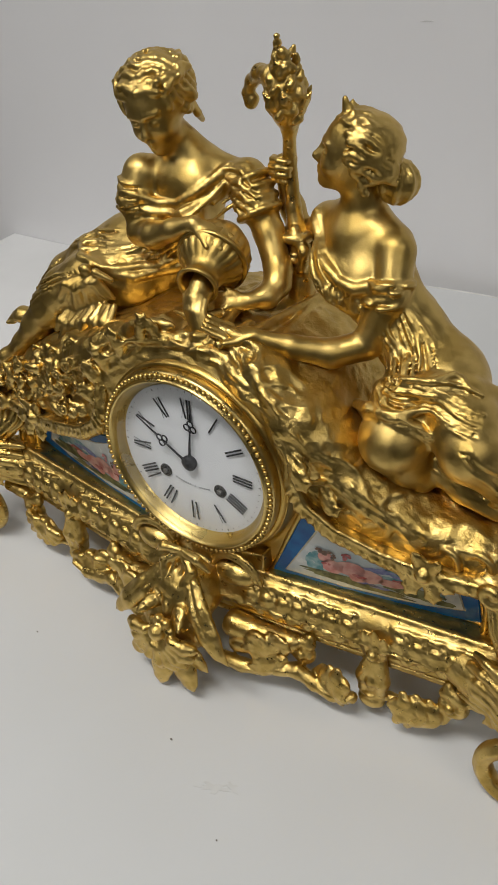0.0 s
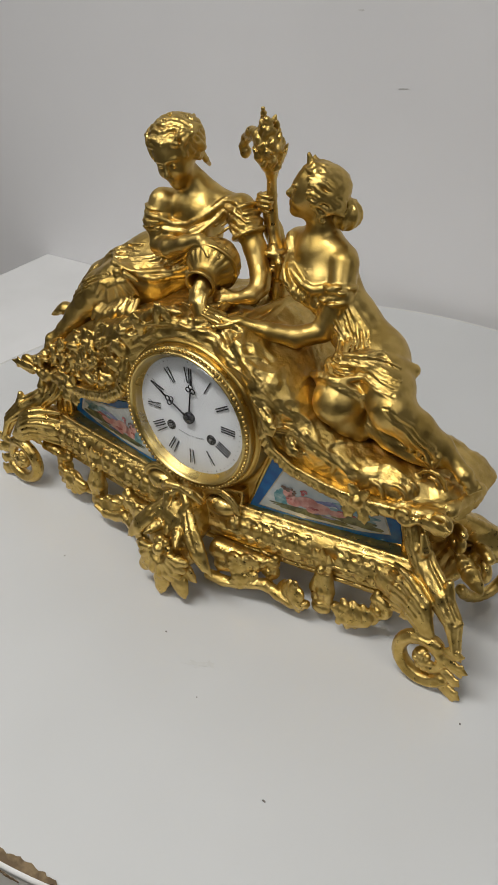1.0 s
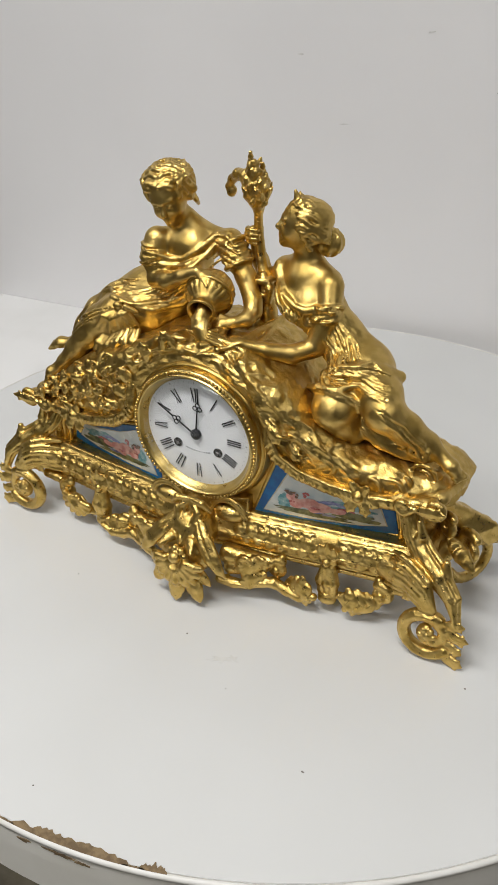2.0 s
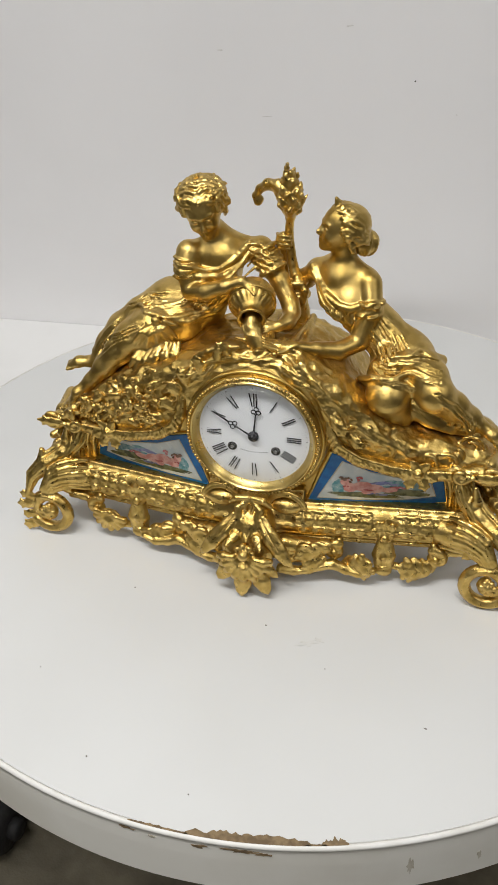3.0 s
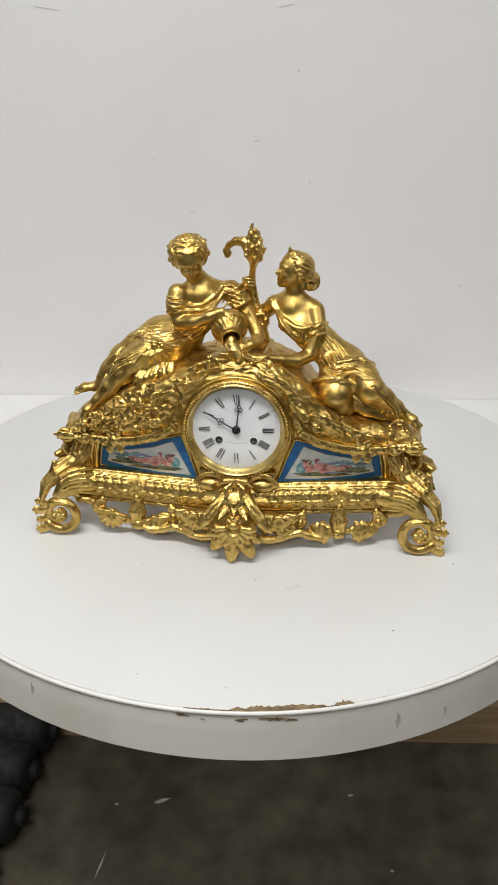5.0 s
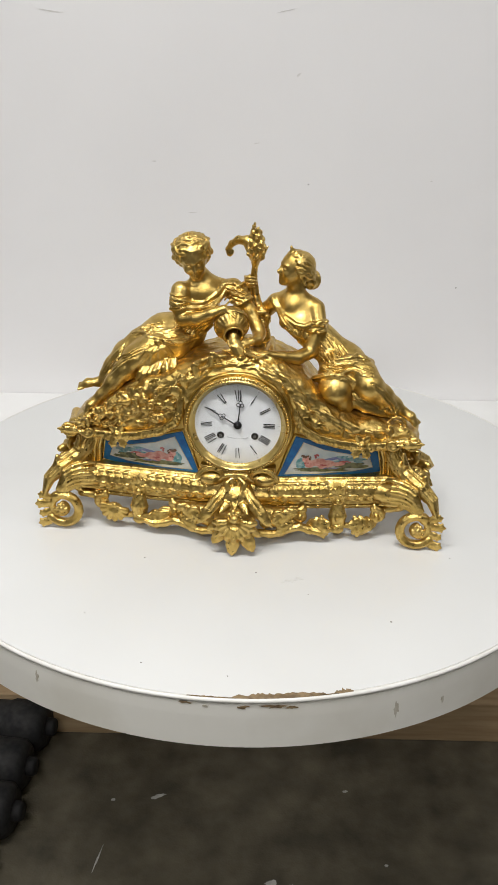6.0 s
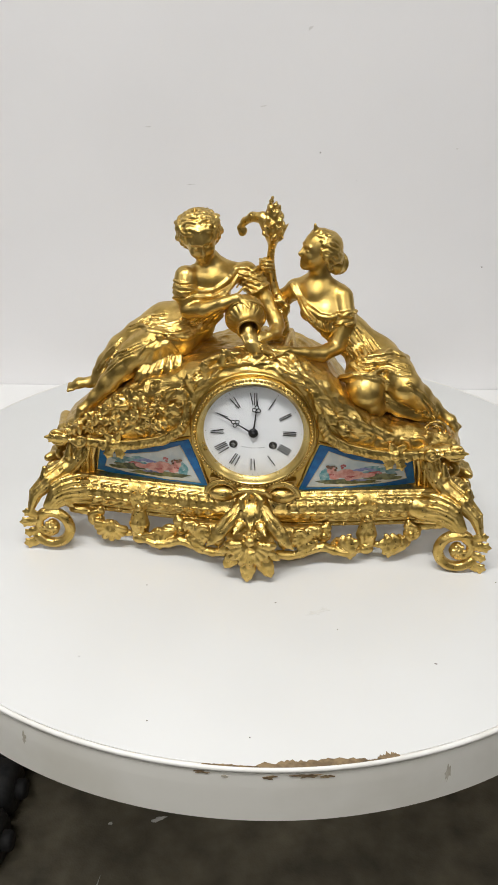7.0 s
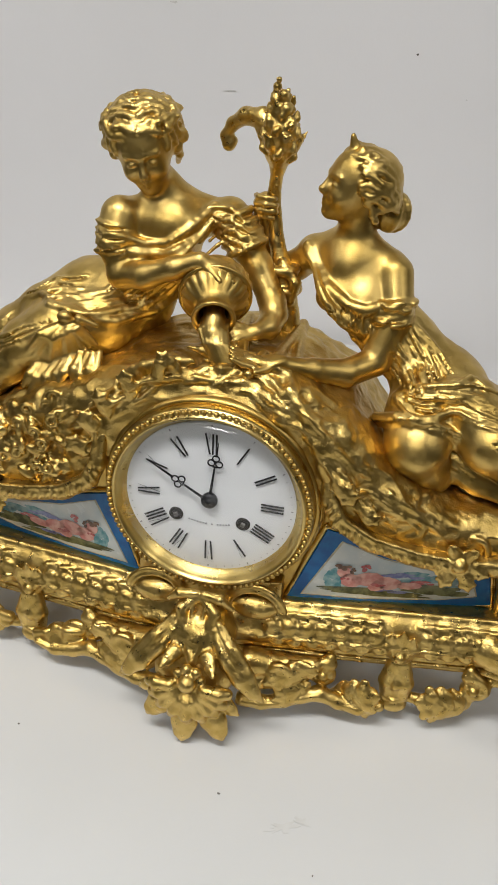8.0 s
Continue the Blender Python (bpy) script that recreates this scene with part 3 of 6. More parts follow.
for i in range(15):
    r0, a0 = rng.uniform(0.066, 0.079), rng.uniform(-5, 95)
    span, y0 = rng.uniform(25, 50), 0.012 + rng.uniform(0, 0.006)
    pts = []
    for t in np.linspace(0, 1, 9):
        a = radians(a0 + span * t)
        r = r0 + 0.0025 * math.sin(5 * t + i) + 0.004 * t
        x, z = r * math.cos(a), DM + r * math.sin(a)
        pts.append((x, face(x, z, 0.001), z))
    mound.tube(pts, [0.0012, 0.0022, 0.0026, 0.0024, 0.0028, 0.0024, 0.0026, 0.002, 0.001], 0.002)
for i in range(12):
    r0, a0 = rng.uniform(0.066, 0.080), rng.uniform(95, 150)
    pts = [((r0 + 0.006 * t) * math.cos(radians(a0 + 28 * t)), 0.013 - 0.002 * math.sin(3 * t), DM + (r0 + 0.004 * t) * math.sin(radians(a0 + 28 * t))) for t in np.linspace(0, 1, 7)]
    mound.tube(pts, [0.001, 0.0024, 0.003, 0.0026, 0.0028, 0.002, 0.001], 0.0015)
# leaf sprays up the left flank of the dial and above it
for x, z, dx, dz, s in ((-0.064, 0.178, -0.010, 0.016, 0.008), (-0.058, 0.192, -0.006, 0.018, 0.007), (-0.070, 0.165, -0.014, 0.010, 0.008), (-0.045, 0.205, -0.004, 0.018, 0.007), (-0.034, 0.212, 0.006, 0.020, 0.006),
                        (0.05, 0.199, 0.016, -0.008, 0.007), (0.068, 0.178, 0.012, -0.014, 0.008), (0.082, 0.160, 0.012, -0.012, 0.007), (-0.020, 0.222, -0.012, 0.012, 0.006), (-0.085, 0.150, -0.016, 0.004, 0.008)):
    leaf(mound, (x, face(x, z), z), (x + dx, face(x, z) - 0.003, z + dz), s * 0.8, (0, -1, 0.2), 4, 0.002)
# bed of blossoms under the seated figure's legs
for i in range(150):
    x, t = rng.uniform(-0.192, -0.088), rng.uniform(0, 1)
    z = 0.135 + t * (np.interp(x, xs, zs) - 0.140)
    y = face(x, z, rng.uniform(-0.0015, 0.001))
    a = rng.uniform(0, 6.28)
    if i % 3:
        mound.ball((x, y, z), (rng.uniform(0.0035, 0.0065), 0.0025, rng.uniform(0.0018, 0.0035)), 0.0008, ((math.cos(a), 0, math.sin(a)), (0, 1, 0), (-math.sin(a), 0, math.cos(a))))
    else:
        scroll(mound, (x, y - 0.001, z), (1, 0, 0), (0, 0, 1), 0.0045, 0.001, math.degrees(a), math.degrees(a) + 400, 0.0014, 0.001, 0.0006, 12)
# turned-over earth swirls beside the kneeling figure
for i in range(6):
    cx, cz = rng.uniform(0.10, 0.185), rng.uniform(0.134, 0.150)
    scroll(mound, (cx, face(cx, cz, 0.001), cz), (1, 0, 0), (0, 0, 1), rng.uniform(0.010, 0.018), 0.005, rng.uniform(0, 360), rng.uniform(380, 500), 0.0014, 0.001, 0.002, 16)
for i in range(70):
    x, z = rng.uniform(0.02, 0.12), 0
    z = rng.uniform(max(0.14, DM + math.sqrt(max(0.0, 0.0665 ** 2 - x * x))), np.interp(x, xs, zs) - 0.004)
    l, sl = rng.uniform(0.008, 0.018), -0.9 if x > 0.05 else -0.45
    mound.stroke([(x, z), (x + l * 0.5, z + sl * l * 0.5 + 0.001), (x + l, z + sl * l)], [0.0005, 0.0010, 0.0004], 0.0008)
for i in range(50):
    x = rng.uniform(-0.09, 0.02)
    z = rng.uniform(DM + math.sqrt(max(0.0, 0.0665 ** 2 - x * x)), max(0.19, np.interp(x, xs, zs) - 0.004))
    l, sl = rng.uniform(0.008, 0.016), 0.7 if x < -0.03 else 0.2
    mound.stroke([(x, z), (x - l * 0.5, z - sl * l * 0.5 + 0.001), (x - l, z - sl * l)], [0.0006, 0.0012, 0.0005], 0.0008)
mound.whole(lambda x, y, z: np.maximum(np.sqrt(x * x + (z - DM) ** 2) - 0.0600, y - 0.08), 0.001, carve=True)
part("rock_body", mound.skin("rock_body", gilt_rock), gilt_rock, clock, "chased gilt rocky mound with leaves").location.z = -0.003
del mound

# plain case behind the plaques, and the drum of the dial
case = Clay((-0.20, -0.01, 0.068), (0.20, 0.12, 0.185), 0.0012)
case.whole(lambda x, y, z: np.maximum.reduce(np.broadcast_arrays(np.abs(x) - 0.178, plaque_y(x) + 0.002 - y, y - 0.10, 0.072 - z, z - np.interp(np.abs(x), (0.0, 0.068, 0.080, 0.094, 0.115, 0.14, 0.20), (0.18, 0.172, 0.148, 0.136, 0.1275, 0.1245, 0.124)))), 0.002)
case.whole(lambda x, y, z: np.maximum(np.sqrt(x * x + (z - DZ) ** 2) - 0.0630, np.abs(y - 0.05) - 0.047), 0.006)
case.whole(lambda x, y, z: np.maximum(np.sqrt(x * x + (z - DZ) ** 2) - 0.0580, y - 0.02), 0.001, carve=True)
part("case", case.skin("case", gilt_plain), gilt_plain, clock, "smooth gilt case")
# plaques
OUTLINE = [(0.0452, 0.0745), (0.0660, 0.1285), (0.10, 0.1175), (0.130, 0.1105), (0.1615, 0.1080), (0.1670, 0.0785), (0.135, 0.0745), (0.09, 0.0728)]


def inner(points, d):
    out = []
    for x, z in points:
        out.append((x + d * 1.5 * (1 if x < 0.07 else -1 if x > 0.15 else 0), z + d * (1 if z < 0.085 else -1.25)))
    return out


def dabs(blobs, lift, seed, side, turn=-0.09):
    """Many small strokes of paint, scattered over a few ellipses, in one mesh."""
    rr = random.Random(seed)
    whole = bmesh.new()
    for cx, cz, rx, rz, n in blobs:
        for j in range(n):
            a, d = rr.uniform(0, 6.28), math.sqrt(rr.random()) * (0.0 if n == 1 else 0.78)
            x0, z0 = cx + rx * d * math.cos(a), cz + rz * d * math.sin(a) + turn * rx * d * math.cos(a)
            k = 1.0 if n == 1 else rr.uniform(0.28, 0.45)
            w, h = max(rx * k, 0.0011), max(rz * k, 0.0009)
            pts = []
            for q in range(12):
                t = 6.2832 * q / 12
                e = 1 - 0.2 * rr.random()
                pts.append((side * (x0 + w * e * math.cos(t)), z0 - 0.0020 + h * e * math.sin(t)))
            y = lambda x: plaque_y(x) - 0.0013 - lift - 0.000004 * j
            vs = [whole.verts.new((x, y(x), z)) for x, z in pts]
            whole.faces.new(vs if side > 0 else vs[::-1])
    bmesh.ops.recalc_face_normals(whole, faces=whole.faces[:])
    return whole


for side in (1, -1):
    pl = part("plaque", slab([(side * x, z) for x, z in OUTLINE], lambda x: plaque_y(x) - 0.0008, 0.006, 0.0006), blue, clock, "turquoise blue glazed porcelain plaque with a painted scene")
    part("gilt_line", slab([(side * x, z) for x, z in inner(OUTLINE, 0.0060)], lambda x: plaque_y(x) - 0.0010, 0.002), paint_grey, pl, "thin gilt line")
    part("picture", slab([(side * x, z) for x, z in inner(OUTLINE, 0.0067)], lambda x: plaque_y(x) - 0.0012, 0.002), porcelain, pl, "pale painted sky")
    for n, (nm, mat, blobs) in enumerate((
            ("painted_hill", paint_teal, ((0.0725, 0.0945, 0.0055, 0.008, 22), (0.124, 0.0985, 0.020, 0.0040, 14), (0.142, 0.0955, 0.010, 0.0045, 12))),
            ("painted_ground", paint_green, ((0.096, 0.0868, 0.034, 0.0026, 34), (0.130, 0.0905, 0.022, 0.0036, 34))),
            ("painted_cloth", paint_violet, ((0.110, 0.1000, 0.014, 0.0022, 9), (0.106, 0.0878, 0.012, 0.0016, 8))),
            ("painted_drape", paint_red, ((0.0905, 0.1045, 0.0040, 0.0030, 7), (0.124, 0.0952, 0.008, 0.0020, 9))),
            ("painted_form", paint_rose, ((0.0925, 0.0965, 0.0105, 0.0056, 1), (0.1045, 0.0940, 0.0100, 0.0052, 1), (0.0830, 0.0950, 0.0070, 0.0060, 1), (0.0785, 0.1010, 0.0046, 0.0046, 1), (0.117, 0.0930, 0.0085, 0.0030, 1), (0.098, 0.0905, 0.006, 0.0028, 1))),
            ("painted_shade", paint_red, ((0.0790, 0.0965, 0.003, 0.0012, 3), (0.099, 0.0925, 0.006, 0.0010, 4))),
            ("painted_tuft", paint_brown, ((0.0775, 0.1050, 0.0048, 0.0026, 14), (0.0835, 0.1025, 0.0014, 0.0026, 6))))):
        tagged(part(nm, dabs(blobs, 0.00012 * n, n, side), mat, pl), kind="stuff")
    # gilt frame of the plaque
    fr = Clay((0.035, -0.012, 0.060), (0.190, 0.05, 0.137), 0.0009)
    path = [(x, plaque_y(x) - 0.001, z) for x, z in OUTLINE]
    ring = []
    for a, b in zip(path, path[1:] + path[:1]):
        ring += [lerp(a, b, t) for t in (0, 0.25, 0.5, 0.75)]
    ring.append(ring[0])
    fr.tube([(x - 0.001 if x < 0.1 else x + 0.001, y + 0.0022, z + (0.0012 if z > 0.1 else -0.0012)) for x, y, z in ring], 0.0017, 0.0008)
    
    for dx, r in ((0.0, 0.0026), (0.0058, 0.0030), (0.0118, 0.0032)):
        fr.tube([(0.1705 + dx, 0.032 - 0.3 * dx, 0.076), (0.1700 + dx, 0.032 - 0.3 * dx, 0.095), (0.1655 + dx, 0.031 - 0.3 * dx, 0.113)], r, 0.0008)
    part("plaque_frame", fr.skin("plaque_frame", gilt_chased, side < 0), gilt_chased, clock)
    # cornice that sweeps up beside the dial and ends in a volute
    co = Clay((0.05, -0.018, 0.095), (0.225, 0.075, 0.20), 0.0010)
    sweep = [(0.0630, 0.003, 0.178), (0.0655, 0.002, 0.160), (0.0725, 0.003, 0.146), (0.088, 0.005, 0.1355), (0.115, 0.009, 0.1275), (0.14, 0.013, 0.1235), (0.17, 0.018, 0.1235), (0.196, 0.021, 0.1285)]
    co.tube(sweep, [0.0030, 0.0042, 0.0050, 0.0052, 0.0054, 0.0056, 0.0058, 0.006], 0.002)
    co.tube([np.array(p) + (0.003, -0.003, 0.003) for p in sweep], [0.0012, 0.0018, 0.002, 0.002, 0.002, 0.002, 0.002, 0.002], 0.001)
    co.tube([np.array(p) + (0.002, -0.0015, -0.0045) for p in sweep[1:]], [0.0012, 0.0016, 0.002, 0.002, 0.002, 0.002, 0.002], 0.001)
    co.tube([(0.17, 0.022, 0.126), (0.198, 0.035, 0.126), (0.205, 0.068, 0.126)], [0.006, 0.007, 0.006], 0.003)
    scroll(co, (0.200, 0.016, 0.128), (1, 0, 0), (0, 0, 1), 0.0085, 0.002, 180, 640, 0.0034, 0.0022)
    leaf(co, (0.186, 0.012, 0.126), (0.212, 0.010, 0.131), 0.006, (0, -1, 0.1), 4, 0.003)
    scroll(co, (0.176, 0.012, 0.1265), (-1, 0, 0), (0, 0, 1), 0.0070, 0.0015, 180, 560, 0.0026, 0.0018)
    # leaf cluster hanging over the plaque
    leaf(co, (0.139, 0.011, 0.126), (0.133, 0.008, 0.110), 0.0058, (0, -1, 0.1), 4, 0.002)
    leaf(co, (0.143, 0.011, 0.126), (0.149, 0.009, 0.109), 0.0058, (0, -1, 0.1), 4, 0.002)
    leaf(co, (0.139, 0.012, 0.127), (0.125, 0.009, 0.121), 0.0058, (0, -1, 0.2), 4, 0.002)
    leaf(co, (0.143, 0.012, 0.127), (0.158, 0.011, 0.120), 0.0058, (0, -1, 0.2), 4, 0.002)
    leaf(co, (0.141, 0.012, 0.126), (0.134, 0.009, 0.139), 0.0050, (0, -1, 0.2), 0, 0.002)
    leaf(co, (0.141, 0.012, 0.126), (0.150, 0.009, 0.138), 0.0050, (0, -1, 0.2), 0, 0.002)
    co.ball((0.141, 0.008, 0.126), 0.0045, 0.002)
    for p, q in zip(sweep[1:], sweep[2:]):
        p, q = np.array(p), np.array(q)
        n = int(np.linalg.norm(q - p) / 0.0042)
        d = unit(q - p)
        up_ = unit(np.cross(d, (0, 1, 0)) * -1)
        for j in range(n):
            o = lerp(p, q, (j + 0.5) / n) + np.array((0, -0.0046, 0))
            w = unit(up_ + 0.7 * d)
            co.ball(o, (0.0044, 0.0013, 0.0016), 0.0005, (w, unit(np.cross(w, (0, 1, 0))), (0, 1, 0)))
    co.relief(lambda x, y, z: 0.0004 * ripple(41, 1000)(x, y, z))
    for j in range(7):
        x = 0.090 + j * 0.0065
        co.ball((x, np.interp(x, [p[0] for p in sweep], [p[1] for p in sweep]) - 0.003, np.interp(x, [p[0] for p in sweep], [p[2] for p in sweep]) + 0.001), (0.0034, 0.002, 0.0022), 0.001)
    part("cornice", co.skin("cornice", gilt_chased, side < 0), gilt_chased, clock, "chased gilt cornice with scroll end and leaves").location.z = -0.002


# base moulding
def belt_y(x):
    return -0.005 + 0.125 * np.minimum(np.abs(x), 0.19)


plinth = Clay((-0.222, -0.03, 0.034), (0.222, 0.125, 0.096), 0.0010)
plinth.whole(lambda x, y, z: np.maximum.reduce(np.broadcast_arrays(np.abs(x) - 0.190, belt_y(x) + 0.006 + 0.9 * np.maximum(z - 0.070, 0) - y, y - 0.105, 0.041 - z, z - 0.0770)), 0.002)
line = lambda z, dy: [(x, float(belt_y(x)) + dy, z) for x in np.linspace(-0.190, 0.190, 25)]
ledge = lambda z, dy: [(x, plaque_y(x) + dy, z) for x in np.linspace(-0.180, 0.180, 31)]
plinth.tube(ledge(0.0735, -0.0035), 0.0040, 0.001)
plinth.whole(lambda x, y, z: np.maximum.reduce(np.broadcast_arrays(np.abs(x) - 0.182, (belt_y(x) + 0.003 - y) * 0.8 + 0.6 * (z - 0.0765), y - plaque_y(x) - 0.006, 0.060 - z, z - 0.0765 + 0.12 * np.abs(y - 0.5 * (belt_y(x) + plaque_y(x))))), 0.002)
plinth.tube(line(0.0415, 0.002), 0.0024, 0.001)
plinth.tube(line(0.0468, 0.001), 0.0020, 0.0008)
plinth.tube(line(0.0775, 0.005), 0.0022, 0.001)
plinth.tube(line(0.0620, 0.0075), 0.0158, 0.002, ((0, 1, 0), 0.78))
bulge = lambda z, r: 0.0075 - 0.78 * math.sqrt(max(0.0, r * r - (z - 0.0620) ** 2))
for s in (1, -1):
    for j in range(14):
        x = s * (0.040 + j * 0.0102)
        y = float(belt_y(x))
        if abs(abs(x) - 0.118) < 0.009:
            continue
        # plump tongue with a raised rim, a bud beside it and a bead row above
        plinth.ball((x, y + bulge(0.0640, 0.0155), 0.0640), (0.0050, 0.0030, 0.0068), 0.0014)
        rim = []
        for n in range(9):
            g = radians(-40 + 190 * n / 8)
            zz = 0.0620 + 0.0105 * math.sin(g)
            rim.append((x + s * 0.0055 * math.cos(g), y + bulge(zz, 0.0160), zz))
        plinth.tube(rim, [0.0006] + [0.0011] * 7 + [0.0006], 0.0005)
        plinth.ball((x + s * 0.0045, y + bulge(0.0530, 0.0155), 0.0530), (0.0042, 0.0024, 0.0030), 0.0010)
        plinth.tube([(x - 0.0045, y + bulge(0.0730, 0.0158), 0.0730), (x + 0.0035, y + bulge(0.0742, 0.0158), 0.0742)], [0.0018, 0.0012], 0.0008)
        for dz in (-0.0016, 0.0016):
            plinth.tube([(x - 0.003, y + bulge(0.0630, 0.0155) - 0.0030, 0.0630 + dz), (x + 0.003, y + bulge(0.0630, 0.0155) - 0.0030, 0.0636 + dz)], 0.0005, 0.0005, carve=True)
    x = s * 0.118
    for dx in (-0.0066, 0.0, 0.0066):
        leaf(plinth, (x + 0.5 * dx, float(belt_y(x)) - 0.003, 0.046), (x + dx, float(belt_y(x)) - 0.0064, 0.075 - 0.5 * abs(dx)), 0.0052, (0, -1, 0), 0, 0.001)
    plinth.ball((x, float(belt_y(x)) - 0.0068, 0.0530), 0.0038, 0.001)
    plinth.tube([(s * 0.19, 0.034, 0.062), (s * 0.19, 0.10, 0.062)], 0.0120, 0.002)
fine_b = ripple(8, 700)
plinth.relief(lambda x, y, z: 0.00028 * fine_b(x, y, z))
part("base_moulding", plinth.skin("base_moulding", gilt_chased), gilt_chased, clock, "gilt base moulding with a band of leaf relief")

# feet, apron and corner leaves, built once for the right and mirrored for the left
for side in (1, -1):
    ft = Clay((0.155, -0.034, -0.003), (0.262, 0.06, 0.130), 0.0009)
    cx, cz = 0.2105, 0.0250
    yf = -0.007
    scroll(ft, (cx, yf, cz), (1, 0, 0), (0, 0, 1), 0.0188, 0.0196, 62, 322, 0.0050, 0.0052)
    scroll(ft, (cx, yf - 0.0045, cz), (1, 0, 0), (0, 0, 1), 0.0196, 0.0202, 80, 318, 0.0016, 0.0016, 0.0006)
    scroll(ft, (cx, yf - 0.0030, cz), (1, 0, 0), (0, 0, 1), 0.0156, 0.0162, 80, 318, 0.0013, 0.0013, 0.0006)
    # inner scroll with its rosette
    scroll(ft, (cx + 0.002, yf, cz + 0.002), (1, 0, 0), (0, 0, 1), 0.0128, 0.0046, 75, -250, 0.0040, 0.0034)
    ft.ball((cx + 0.001, yf - 0.003, cz + 0.001), 0.0046, 0.001)
    for a in range(0, 360, 60):
        ft.ball((cx + 0.001 + 0.0058 * math.cos(radians(a)), yf - 0.0035, cz + 0.001 + 0.0058 * math.sin(radians(a))), 0.0027, 0.0006)
    # leaf tips at the outside of the foot
    leaf(ft, (cx + 0.013, yf, 0.009), (0.2415, yf - 0.002, 0.0040), 0.0068, (0, -1, 0), 3, 0.001)
    leaf(ft, (cx + 0.014, yf, 0.022), (0.2400, yf - 0.002, 0.0165), 0.0058, (0, -1, 0), 3, 0.001)
    leaf(ft, (cx + 0.012, yf, 0.032), (0.2440, yf - 0.002, 0.0310), 0.0068, (0, -1, 0), 4, 0.001)
    leaf(ft, (cx + 0.013, yf, 0.040), (0.2400, yf - 0.001, 0.0440), 0.0056, (0, -1, 0), 3, 0.001)
    # shoulder that runs down from the cornice into the foot
    shoulder = [(0.178, 0.026, 0.112), (0.184, 0.021, 0.098), (0.196, 0.013, 0.085), (0.212, 0.005, 0.075), (0.226, -0.001, 0.062), (0.2325, -0.005, 0.042)]
    ft.tube(shoulder, [0.005, 0.0058, 0.0066, 0.0064, 0.0050, 0.0034], 0.003)
    for q in range(-2, 3):
        strand = []
        for n, p in enumerate(shoulder):
            a, e = np.array(shoulder[max(0, n - 1)]), np.array(shoulder[min(len(shoulder) - 1, n + 1)])
            across = unit(np.cross(e - a, (0, -1, 0.3)))
            strand.append(np.array(p) + across * q * (0.0034, 0.0038, 0.0042, 0.0040, 0.0028, 0.0010)[n] + np.array((0, -0.0052 + 0.0011 * q * q, 0)))
        ft.tube(strand, [0.0018, 0.0022, 0.0024, 0.0024, 0.0019, 0.0010], 0.0007)
    # swept leaf strands that carry the belt over into the foot
    ft.tube([(0.168, 0.018, 0.061), (0.186, 0.012, 0.062), (0.200, 0.003, 0.058), (0.208, -0.004, 0.052)], [0.013, 0.0130, 0.0085, 0.005], 0.003)
    for q in range(6):
        o = np.array((0.168 + 0.001 * q, 0.0075 + 0.0006 * (q - 2) ** 2, 0.0475 + 0.0062 * q))
        m1 = np.array((0.188, -0.0005 + 0.0006 * (q - 2) ** 2, 0.0530 + 0.0054 * q))
        m2 = np.array((0.200 + 0.0012 * q, -0.0075 + 0.0004 * (q - 2) ** 2, 0.0520 + 0.0042 * q))
        e = np.array((0.2090 + 0.0014 * q, -0.0095, 0.0440 + 0.0016 * q))
        ft.tube([o, lerp(o, m1, 0.5) + (0, -0.001, 0.001), m1, lerp(m1, m2, 0.5) + (0, -0.001, 0.002), m2, e], [0.0020, 0.0028, 0.0032, 0.0033, 0.0028, 0.0012], 0.0008)
    leaf(ft, (0.205, -0.004, 0.062), (0.186, 0.000, 0.047), 0.0060, (0, -1, 0.2), 0, 0.002)
    fine_f = ripple(20, 900)
    ft.relief(lambda x, y, z: 0.00022 * fine_f(x, y, z))
    # curled tips that stand up from the shoulder
    ft.tube([(0.186, 0.016, 0.088), (0.193, 0.014, 0.100), (0.190, 0.014, 0.1125)], [0.0042, 0.0038, 0.0022], 0.002)
    ft.tube([(0.208, 0.006, 0.072), (0.217, 0.006, 0.080), (0.2165, 0.007, 0.0875)], [0.004, 0.0038, 0.0028], 0.002)
    part("foot", ft.skin("foot", gilt_chased, side < 0), gilt_chased, clock, "pierced gilt scroll foot with acanthus leaves").location = (0, 0.0, 0.0) if side > 0 else (0, 0.006, 0.002)

    bk = Clay((0.165, 0.02, 0.0), (0.265, 0.135, 0.135), 0.0012)
    scroll(bk, (0.214, 0.098, 0.030), (0.5, 0.85, 0), (0, 0, 1), 0.0260, 0.008, 200, 560, 0.0048, 0.0035)
    bk.tube([(0.180, 0.045, 0.118), (0.188, 0.060, 0.098), (0.202, 0.080, 0.080), (0.220, 0.094, 0.066), (0.230, 0.105, 0.050)], [0.008, 0.010, 0.011, 0.009, 0.005], 0.003)
    bk.tube([(0.192, 0.012, 0.060), (0.200, 0.050, 0.062), (0.212, 0.090, 0.058)], [0.006, 0.009, 0.007], 0.003)
    for q in range(-2, 3):
        strand = [np.array(p) + np.array((0.0060, -0.0055, 0.0036)) + np.array((0.55, 0.75, 0.1)) * 0.0044 * q for p in ((0.180, 0.045, 0.118), (0.188, 0.060, 0.098), (0.202, 0.080, 0.080), (0.218, 0.092, 0.066), (0.227, 0.100, 0.052))]
        bk.tube(strand, [0.0024, 0.0036, 0.0040, 0.0036, 0.0020], 0.0010)
    scroll(bk, (0.2200, 0.060, 0.066), (0.75, -0.66, 0), (0, 0, 1), 0.0150, 0.003, 60, 520, 0.0042, 0.0030)
